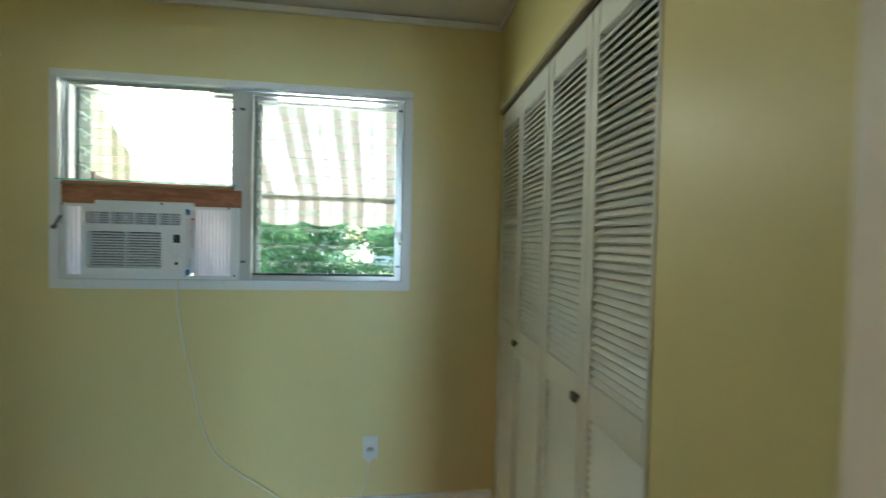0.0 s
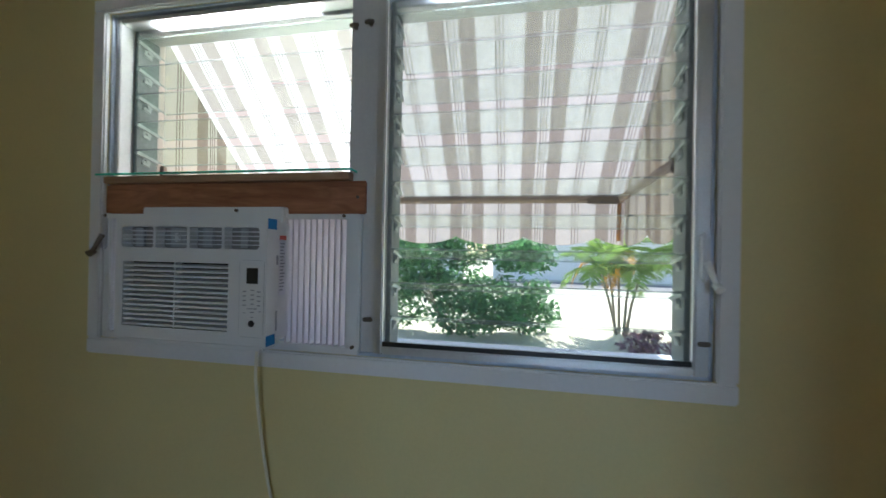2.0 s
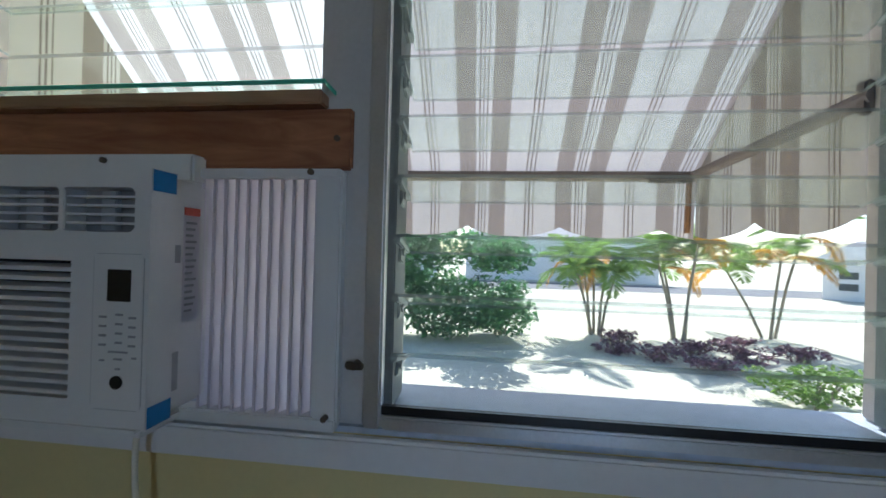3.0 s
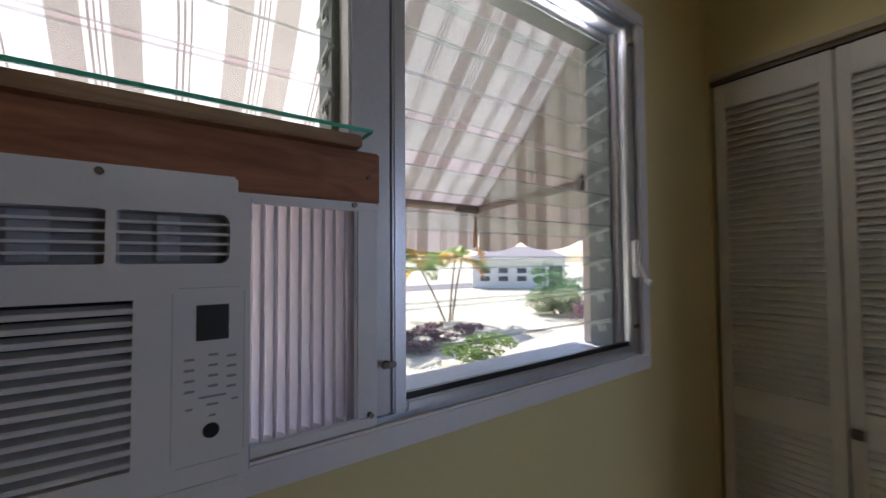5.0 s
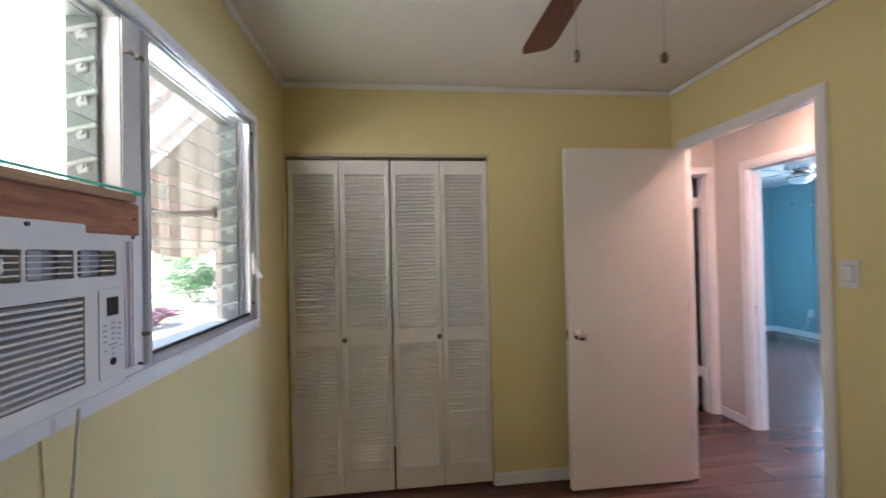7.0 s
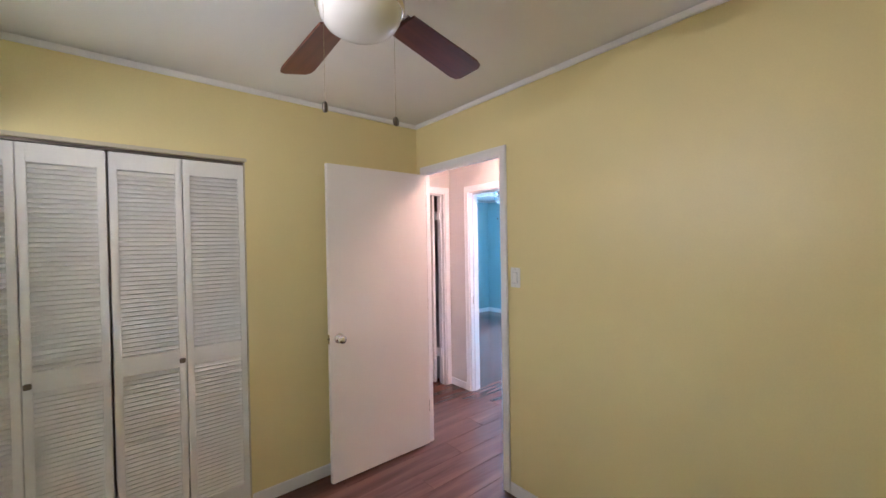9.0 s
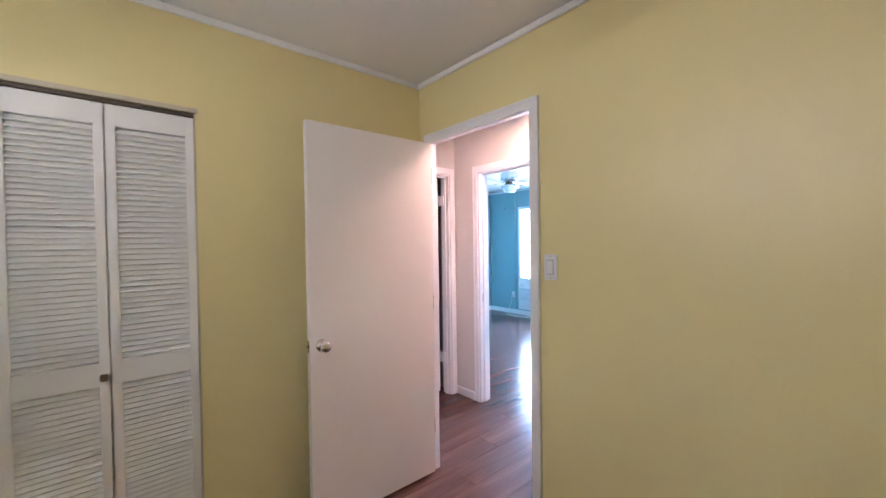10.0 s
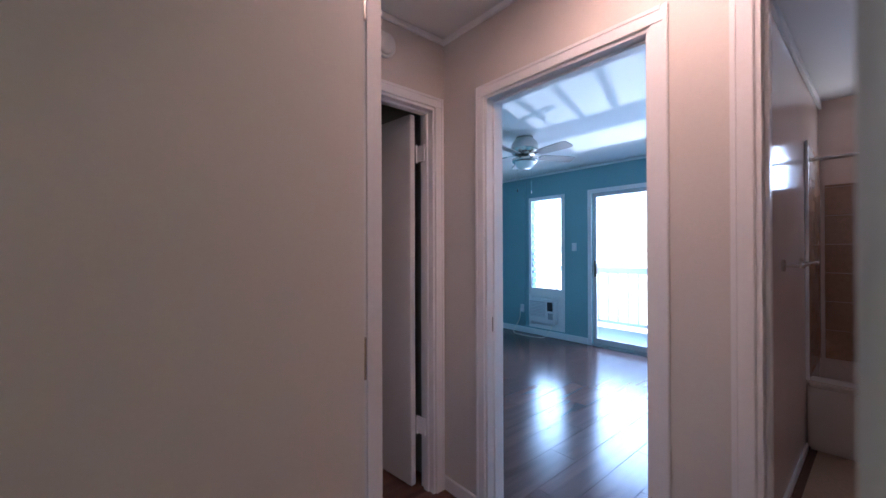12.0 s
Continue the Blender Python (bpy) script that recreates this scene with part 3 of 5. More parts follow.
# jalousie channels on both sides of each light
def jalousie(x0, x1, z0, z1, slats):
    yc = WY + 0.085
    for xa, xb in ((x0, x0 + 0.012), (x1 - 0.012, x1)):
        part("channel", blk(xa, xb, yc - 0.035, yc + 0.035, z0, z1, 0.002), CHANNEL, win, "dark jalousie channel")
    part("head_rail", blk(x0 + 0.012, x1 - 0.012, yc - 0.035, yc + 0.035, z1 - 0.018, z1, 0.002), ALU, win)
    step = (z1 - z0 - 0.03) / slats
    for k in range(slats):
        z = z0 + 0.025 + step * (k + 0.5)
        bm = blk(x0 + 0.014, x1 - 0.014, -0.05, 0.05, -0.0024, 0.0024)
        for f in bm.faces:
            f.material_index = 0 if abs(f.normal.z) > 0.5 else 1
        bmesh.ops.transform(bm, matrix=Matrix.Translation((0, yc + 0.01, z)) @ Matrix.Rotation(radians(-14), 4, "X"), verts=bm.verts)
        s = part("louvre_slat", bm, GLASS, win)
        s.data.materials.append(SLATEDGE)
        s.visible_shadow = False
        for xa in (x0 + 0.012, x1 - 0.012):
            cl = bmesh.new()
            box(cl, xa - 0.006, xa + 0.006, -0.036, 0.036, -0.007, 0.005, 0.002)
            box(cl, xa - 0.004, xa + 0.004, -0.012, 0.014, -0.028, -0.007, 0.002)
            rod(cl, (xa - 0.007, 0.0, -0.012), (xa + 0.007, 0.0, -0.012), 0.006, n=8)
            bmesh.ops.transform(cl, matrix=Matrix.Translation((0, yc, z)) @ Matrix.Rotation(radians(-14), 4, "X"), verts=cl.verts)
            part("slat_clip", cl, CLIP, win)


jalousie(WX0 + 0.02, MX0, 1.60, WZ1 - 0.012, 5)
jalousie(MX1 + 0.012, WX1 - 0.022, WZ0 + 0.012, WZ1 - 0.012, 10)
# left light: bare aluminium frame after the screen came out
for b in ((WX0 + 0.006, WX0 + 0.022, WY + 0.008, WY + 0.05, WZ0 + 0.01, WZ1 - 0.008), (WX0 + 0.022, MX0, WY + 0.008, WY + 0.05, WZ1 - 0.022, WZ1 - 0.008)):
    part("window_frame", blk(*b, 0.002), ALU, win, "dull aluminium frame")
# right light: screen in its own aluminium frame
sx0, sx1, sz0, sz1 = MX1 - 0.002, WX1 - 0.008, WZ0 + 0.008, WZ1 - 0.010
for b in ((sx0, sx0 + 0.024, WY - 0.004, WY + 0.014, sz0, sz1), (sx1 - 0.03, sx1, WY - 0.004, WY + 0.014, sz0, sz1),
          (sx0 + 0.024, sx1 - 0.03, WY - 0.004, WY + 0.014, sz0, sz0 + 0.018), (sx0 + 0.024, sx1 - 0.03, WY - 0.004, WY + 0.014, sz1 - 0.016, sz1)):
    part("screen_frame", blk(*b, 0.003), ALU, win, "dull aluminium screen frame")
part("screen_gasket", blk(sx0 + 0.024, sx1 - 0.03, WY + 0.002, WY + 0.010, sz0 + 0.018, sz0 + 0.029), BLACK, win, "black rubber gasket")
bm = bmesh.new()
vs = [bm.verts.new(c) for c in ((sx0 + 0.02, WY + 0.006, sz0 + 0.012), (sx1 - 0.02, WY + 0.006, sz0 + 0.012), (sx1 - 0.02, WY + 0.006, sz1 - 0.01), (sx0 + 0.02, WY + 0.006, sz1 - 0.01))]
bm.faces.new(vs)
scr = part("insect_screen", bm, SCREEN, win, "fine grey insect screen")
# turn buttons and cranks
for x, z in ((MX0 + 0.012, 1.945), (MX1 - 0.022, 1.95), (WX1 - 0.02, 1.985), (WX1 - 0.02, 1.222), (MX1 - 0.012, 1.235)):
    bm = blk(x - 0.012, x + 0.012, WY - 0.012, WY - 0.005, z - 0.005, z + 0.005, 0.002)
    rod(bm, (x, WY - 0.013, z), (x, WY + 0.006, z), 0.005)
    part("turn_button", bm, PEWTER, win, "small dark turn button")
for x, z, s in ((WX1 - 0.022, 1.40, 1), (WX0 + 0.012, 1.44, -1)):
    c = part("crank_body", blk(x - 0.008, x + 0.008, WY - 0.022, WY + 0.012, z - 0.05, z + 0.05, 0.005), ALU, win, "aluminium louvre operator")
    bm = bmesh.new()
    rod(bm, (x, WY - 0.02, z - 0.01), (x + s * 0.012, WY - 0.035, z - 0.055), 0.007, 0.005)
    rod(bm, (x + s * 0.012, WY - 0.03, z - 0.055), (x + s * 0.013, WY - 0.045, z - 0.064), 0.008, 0.009)
    part("crank_handle", bm, PLASTIC if s > 0 else PEWTER, c, "small crank handle")

# ---- lumber and air conditioner in the window ----
beam = solid("lumber_board", blk(-2.036, -1.27, WY - 0.003, WY + 0.035, 1.488, 1.569, 0.003), LUMBER, "reddish fir board above the air conditioner", "board")
plank = solid("lumber_shelf", blk(-2.026, -1.306, WY - 0.02, WY + 0.075, 1.5695, 1.588, 0.002), PALELUMBER, "thin pale fir plank lying on the board", "board")
slat = thing("loose_glass_slat", (-1.67, WY, 1.588), "clear glass slat with green edge on the plank", "glass pane")
part("pane", blk(-2.034, -1.298, WY - 0.032, WY + 0.07, 1.5885, 1.5935), GLASS, slat)
part("edge", blk(-2.034, -1.298, WY - 0.0345, WY - 0.0325, 1.5885, 1.5937), GREENEDGE, slat, "green ground edge")
part("edge", blk(-1.2975, -1.2955, WY - 0.0345, WY + 0.07, 1.5885, 1.5937), GREENEDGE, slat, "green ground edge")
bm = bmesh.new()
rod(bm, (-1.29, WY - 0.006, 1.529), (-1.29, WY + 0.01, 1.529), 0.004)
solid("screw", bm, PEWTER, "dark screw head in the fir board", "screw")

AX0, AX1, AZ0, AZ1, AF = -1.884, -1.467, 1.172, 1.470, 2.345
ac = thing("air_conditioner", ((AX0 + AX1) / 2, WY, AZ0), "white window air conditioner with louvred front grille", "air conditioner")
part("body", blk(AX0 + 0.006, AX1 - 0.004, AF + 0.032, WY + 0.36, AZ0 + 0.006, AZ1 - 0.004, 0.006), PLASTIC, ac, "white steel case")
# front: frame bars round two recessed grilles
gx0, gx1 = -1.862, -1.566
fr = bmesh.new()
for b in ((AX0, AX1, AZ1 - 0.022, AZ1), (AX0, AX1, 1.363, 1.397), (AX0, gx0, 1.205, 1.363), (gx1, AX1, 1.205, 1.363),
          (AX0, -1.868, 1.397, AZ1 - 0.022), (-1.487, AX1, 1.397, AZ1 - 0.022), (AX0, AX1, AZ0 + 0.004, 1.205)):
    box(fr, b[0], b[1], AF, AF + 0.035, b[2], b[3])
bmesh.ops.remove_doubles(fr, verts=fr.verts, dist=0.0005)
front = part("front_panel", fr, PLASTIC, ac)
part("rounded_sill", blk(AX0 + 0.002, AX1 - 0.002, AF - 0.003, AF + 0.06, AZ0 - 0.008, AZ0 + 0.012, 0.008), PLASTIC, ac)
# shade between the grille slats comes from this black plate
part("grille_shade_plate", blk(gx0 - 0.002, gx1 + 0.002, AF + 0.028, AF + 0.031, 1.203, 1.365), GAPSHADE, front, "black plate painted as the shade behind the slats")
# the vent's softer shade is painted on this grey plate
part("vent_shade_plate", blk(-1.87, -1.485, AF + 0.028, AF + 0.031, 1.395, 1.450), VENTGREY, front, "grey plate painted as the shade behind the vent")
for k in range(13):
    z = 1.2115 + k * 0.0119
    bm = blk(gx0, gx1, -0.010, 0.010, -0.0026, 0.0026, 0.001)
    bmesh.ops.transform(bm, matrix=Matrix.Translation((0, AF + 0.012, z)) @ Matrix.Rotation(radians(10), 4, "X"), verts=bm.verts)
    part("slat", bm, PLASTIC, front)
part("slat_post", blk(-1.718, -1.714, AF + 0.004, AF + 0.024, 1.205, 1.363), PLASTIC, front)
VENTX = (-1.868, -1.773, -1.678, -1.583, -1.487)
for x in VENTX[1:-1]:
    part("vent_bar", blk(x - 0.004, x + 0.004, AF + 0.001, AF + 0.027, 1.397, 1.448, 0.001), PLASTIC, front)
for k in range(1, 5):
    z = 1.397 + k * 0.0102
    part("vent_vane", blk(-1.868, -1.487, AF + 0.004, AF + 0.016, z - 0.0013, z + 0.0013), PLASTIC, front)
for xa, xb in zip(VENTX, VENTX[1:]):
    for cx, sx_ in ((xa, 1), (xb, -1)):
        for cz, sz_ in ((1.397, 1), (1.448, -1)):
            bm = bmesh.new()
            arc = [(0.0, 0.0)] + [(0.009 - 0.009 * math.sin(a * 0.3927), 0.009 - 0.009 * math.cos(a * 0.3927)) for a in range(5)]
            lo = [bm.verts.new((cx + sx_ * u, AF + 0.0005, cz + sz_ * v)) for u, v in arc]
            hi = [bm.verts.new((cx + sx_ * u, AF + 0.027, cz + sz_ * v)) for u, v in arc]
            bm.faces.new(lo)
            bm.faces.new(hi[::-1])
            for q in range(6):
                bm.faces.new((lo[q], hi[q], hi[(q + 1) % 6], lo[(q + 1) % 6]))
            bmesh.ops.recalc_face_normals(bm, faces=bm.faces)
            part("vent_corner", bm, PLASTIC, front)
for x, w in ((-1.835, 0.012), (-1.722, 0.022), (-1.64, 0.013), (-1.54, 0.010)):
    part("air_deflector", blk(x - w, x + w, AF + 0.018, AF + 0.026, 1.400, 1.446, 0.001), GREYPLASTIC, front, "pale deflector blade behind the vanes")
part("swing_tab", blk(-1.716, -1.706, AF + 0.001, AF + 0.012, 1.412, 1.434, 0.002), PLASTIC, front)
part("control_panel", blk(-1.535, -1.473, AF - 0.0015, AF - 0.0002, 1.197, 1.372, 0.0005), PLASTIC, front)
part("display", blk(-1.516, -1.487, AF - 0.003, AF - 0.0016, 1.319, 1.355, 0.0004), BLACK, front, "black display window")
for row in range(4):
    for col in range(3):
        x, z = -1.5255 + col * 0.0185 + (0.002 if col == 1 else 0), 1.304 - row * 0.0105 - (0.003 if col != 1 else 0)
        part("button", blk(x, x + 0.0085, AF - 0.0024, AF - 0.0016, z - 0.0012, z + 0.0012), PRINTSHADE, front)
for x, z, w in ((-1.513, 1.262, 0.024), (-1.524, 1.252, 0.006), (-1.484, 1.256, 0.006), (-1.506, 1.254, 0.010), (-1.504, 1.243, 0.006)):
    part("button", blk(x, x + w, AF - 0.0024, AF - 0.0016, z - 0.001, z + 0.001), PRINTSHADE, front)
for b in ((-1.5358, -1.5352, 1.202, 1.368), (-1.4728, -1.4722, 1.202, 1.368), (-1.531, -1.477, 1.3722, 1.3728), (-1.531, -1.477, 1.1962, 1.1968)):
    part("panel_groove", blk(b[0], b[1], AF - 0.0008, AF - 0.0002, b[2], b[3]), GREYPLASTIC, front)
part("badge", turned([(0.0075, 0), (0.0075, 0.0016)], (-1.502, AF - 0.0016, 1.228), 16, (0, -1, 0)), BLACK, front, "round dark badge")
for z in (1.449, 1.180):
    bm = blk(AX1 + 0.0002, AX1 + 0.001, AF + 0.002, AF + 0.034, z - 0.004, z + 0.020)
    part("tape", bm, TAPE, ac, "strip of blue masking tape")
part("warning_label", blk(AX1 - 0.0045, AX1 - 0.0035, AF + 0.052, AF + 0.078, 1.288, 1.433), FOLD, ac, "white printed warning label")
part("label_heading", blk(AX1 - 0.0036, AX1 - 0.003, AF + 0.052, AF + 0.078, 1.422, 1.432), REDINK, ac, "red heading bar")
for k in range(15):
    part("label_line", blk(AX1 - 0.0036, AX1 - 0.003, AF + 0.055, AF + 0.073 - (k % 3) * 0.003, 1.411 - k * 0.008, 1.414 - k * 0.008), PRINTSHADE, ac)
part("side_mark", blk(AX1 - 0.0045, AX1 - 0.0035, AF + 0.036, AF + 0.048, 1.362, 1.384), PRINTSHADE, ac, "grey printed mark")
part("side_handle", blk(AX1 - 0.0045, AX1 - 0.0035, AF + 0.038, AF + 0.048, 1.205, 1.252), GREYPLASTIC, ac, "grey side recess")
# mounting flanges and accordion wings
# solid black strip painted as shade where the flange meets the front
part("flange_shade_strip", blk(-1.86, -1.60, AF + 0.033, AF + 0.06, AZ1 - 0.0035, AZ1 - 0.0005), GAPSHADE, ac, "black strip painted as a shaded gap above the front")
part("top_flange", blk(-1.882, -1.472, WY - 0.03, WY - 0.004, AZ1 - 0.004, 1.503, 0.003), PLASTIC, ac)
part("top_track", blk(-2.026, -1.28, WY - 0.016, WY - 0.0045, 1.474, 1.487, 0.002), PLASTIC, ac)
part("bottom_track", blk(-2.026, -1.28, WY - 0.014, WY + 0.012, 1.149, 1.166, 0.002), PLASTIC, ac)
for x0, x1, n in ((-2.006, AX0 + 0.008, 7), (AX1 - 0.006, -1.313, 10)):
    bm = bmesh.new()
    cols = []
    for k in range(2 * n + 1):
        x = x0 + (x1 - x0) * k / (2 * n)
        y = WY - 0.006 + (0.020 if k % 2 else 0)
        cols.append([bm.verts.new((x, y + d, z)) for d, z in ((0, 1.160), (0, 1.478), (0.0015, 1.478), (0.0015, 1.160))])
    for a, b in zip(cols, cols[1:]):
        for i in range(4):
            bm.faces.new((a[i], b[i], b[(i + 1) % 4], a[(i + 1) % 4]))
    panel_ob = part("accordion_panel", bm, FOLD, ac, "pleated white vinyl side panel")
    for k in range(0, 2 * n + 1, 2):
        x = x0 + (x1 - x0) * k / (2 * n)
        part("fold_ridge", blk(x - 0.0022, x + 0.0022, WY - 0.0085, WY - 0.0058, 1.160, 1.478), FOLD, panel_ob)
part("wing_frame", blk(-1.313, -1.278, WY - 0.012, WY + 0.006, 1.158, 1.487, 0.003), PLASTIC, ac)
part("wing_frame", blk(-2.03, -2.004, WY - 0.012, WY + 0.006, 1.158, 1.487, 0.003), PLASTIC, ac)
for x, z in ((-1.318, 1.482), (-1.292, 1.168), (-2.018, 1.482), (-1.60, 1.494)):
    bm = bmesh.new()
    rod(bm, (x, WY - 0.034 if z > 1.49 else WY - 0.02, z), (x, WY - 0.01, z), 0.004)
    part("screw", bm, PEWTER, ac, "small screw")
cord = tube([(-1.52, WY - 0.05, AZ0 - 0.008), (-1.524, WY - 0.045, 1.06), (-1.51, WY - 0.02, 0.85), (-1.48, WY - 0.012, 0.70), (-1.44, WY - 0.012, 0.50),
             (-1.38, WY - 0.014, 0.34), (-1.27, WY - 0.018, 0.235), (-1.13, WY - 0.02, 0.14), (-1.0, WY - 0.03, 0.05), (-0.86, WY - 0.05, 0.008), (-0.74, WY - 0.05, 0.03), (-0.67, WY - 0.045, 0.16), (-0.648, WY - 0.038, 0.28)], 0.0036)
part("power_cord", cord, CORD, ac, "pale grey power cord")
part("plug", blk(-0.664, -0.632, WY - 0.05, WY - 0.0075, 0.27, 0.325, 0.005), PLASTIC, ac, "white moulded plug")
ol = thing("wall_outlet", (-0.648, WY, 0.33), "white duplex outlet with cord plugged in", "outlet")
part("cover_plate", blk(-0.684, -0.612, WY - 0.006, WY, 0.262, 0.378, 0.002), PLASTIC, ol)
part("socket", blk(-0.664, -0.632, WY - 0.0085, WY - 0.006, 0.332, 0.362, 0.002), TRIM, ol)

# ---- closet with four louvred bifold leaves ----
strip("closet_header_trim", [(XC - 0.008, XC, CY0 - 0.01, CY1, CZ - 0.002, CZ + 0.018), (XC - 0.003, XC + 0.02, CY0, CY0 + 0.006, 0.002, CZ - 0.002)], HEADTRIM, "thin painted strip round the closet opening")
solid("closet_track", blk(XC + 0.008, XC + 0.04, CY0 + 0.006, CY1, CZ - 0.016, CZ - 0.004), PEWTER, "dark metal bifold track", "track")
LW = (CY1 - CY0 - 0.016) / 4
slat_bm = blk(-0.0142, 0.0142, 0.0, 1.0, -0.003, 0.003)
bmesh.ops.transform(slat_bm, matrix=Matrix.Rotation(radians(-45), 4, "Y") , verts=slat_bm.verts)
bmesh.ops.scale(slat_bm, vec=(1, LW - 0.066, 1), verts=slat_bm.verts)
SLATMESH = mesh_of("slat", slat_bm, LOUVRE)


def bifold_leaf(y, knob):
    """One louvred leaf; its own zero is the low corner on the hinge line."""
    ob = thing("bifold_door", (XC + 0.012, y, 0.02), "white painted louvred bifold closet door leaf, closed", "closet door", group="bifold closet leaves")
    h = 1.972
    st = 0.032
    for a, b in ((0.0, st), (LW - 0.004 - st, LW - 0.004)):
        part("stile", blk(0, 0.028, a, b, 0, h, 0.003), LOUVRE, ob, local=True)
    for a, b in ((0, 0.125), (0.868, 0.962), (h - 0.085, h)):
        part("rail", blk(0.001, 0.027, st, LW - 0.004 - st, a, b, 0.002), LOUVRE, ob, local=True)
    for z0, z1, n in ((0.130, 0.864, 34), (0.966, h - 0.089, 42)):
        for k in range(n):
            s = part("slat", SLATMESH, LOUVRE, ob, local=True)
            s.location = (0.014, st - 0.001, z0 + (z1 - z0) * (k + 0.5) / n)
    if knob is not None:
        bm = blk(-0.008, 0.0, knob - 0.005, knob + 0.005, 0.900, 0.910)
        box(bm, -0.022, -0.008, knob - 0.013, knob + 0.013, 0.892, 0.918, 0.003)
        part("knob", bm, PEWTER, ob, "small square dark pewter knob", local=True)
    return ob


for k, kn in enumerate((None, 0.018, LW - 0.022, None)):
    bifold_leaf(CY0 + 0.008 + LW * k + (-0.003 if k < 2 else 0.003), kn)

# ---- bedroom door, open ----
door = thing("bedroom_door", (-0.17, 0.03, 0.0), "white flush wooden door, standing wide open", "door")
leafrot = Matrix.Translation((-0.184, 0.026, 0)) @ Matrix.Rotation(radians(-0.4), 4, "Z")
def dpart(name, bm, mat, parent=None, label="", smooth=False):
    bmesh.ops.transform(bm, matrix=leafrot, verts=bm.verts)
    return part(name, bm, mat, parent or door, label, smooth)
dleaf = dpart("leaf", blk(0, 0.035, 0.004, 0.772, 0.018, 2.034, 0.0025), DOORPAINT)
for side, at in ((-1, 0.0), (1, 0.035)):
    prof = [(0.032, 0), (0.032, 0.004), (0.026, 0.009), (0.011, 0.012), (0.011, 0.030), (0.022, 0.036), (0.027, 0.046), (0.026, 0.056), (0.019, 0.063), (0.004, 0.066)]
    dpart("knob", turned(prof, (at, 0.712, 0.93), 28, (side, 0, 0)), NICKEL, None, "round satin steel knob", True)
dpart("latch_plate", blk(0.006, 0.029, 0.7722, 0.7737, 0.90, 0.96), NICKEL, None, "steel latch plate")
dpart("latch_bolt", blk(0.012, 0.023, 0.7735, 0.783, 0.923, 0.937, 0.002), NICKEL)
for z in (0.25, 1.02, 1.80):
    bm = bmesh.new()
    rod(bm, (0.018, -0.004, z), (0.018, -0.004, z + 0.09), 0.006)
    dpart("hinge", bm, NICKEL, None, "steel butt hinge")

# ---- light switch ----
sw = thing("light_switch", (-1.004, 0.0, 1.255), "white rocker light switch on the yellow wall", "switch")
part("cover_plate", blk(-1.039, -0.969, 0.0, 0.006, 1.254, 1.371, 0.002), PLASTIC, sw)
part("rocker_frame", blk(-1.022, -0.986, 0.0055, 0.0085, 1.278, 1.347, 0.001), PLASTIC, sw)
bm = blk(-1.0195, -0.9885, 0.008, 0.0125, 1.282, 1.343, 0.002)
part("rocker", bm, TRIM, sw)
# the shadow line round the rocker is a plate painted grey
part("rocker_shade_plate", blk(-1.0212, -0.9868, 0.008, 0.0090, 1.2795, 1.3455), PRINTSHADE, sw, "grey plate painted as a shadow gap")
for z in (1.263, 1.362):
    bm = bmesh.new()
    rod(bm, (-1.004, 0.005, z), (-1.004, 0.0072, z), 0.003)
    part("screw", bm, GREYPLASTIC, sw)

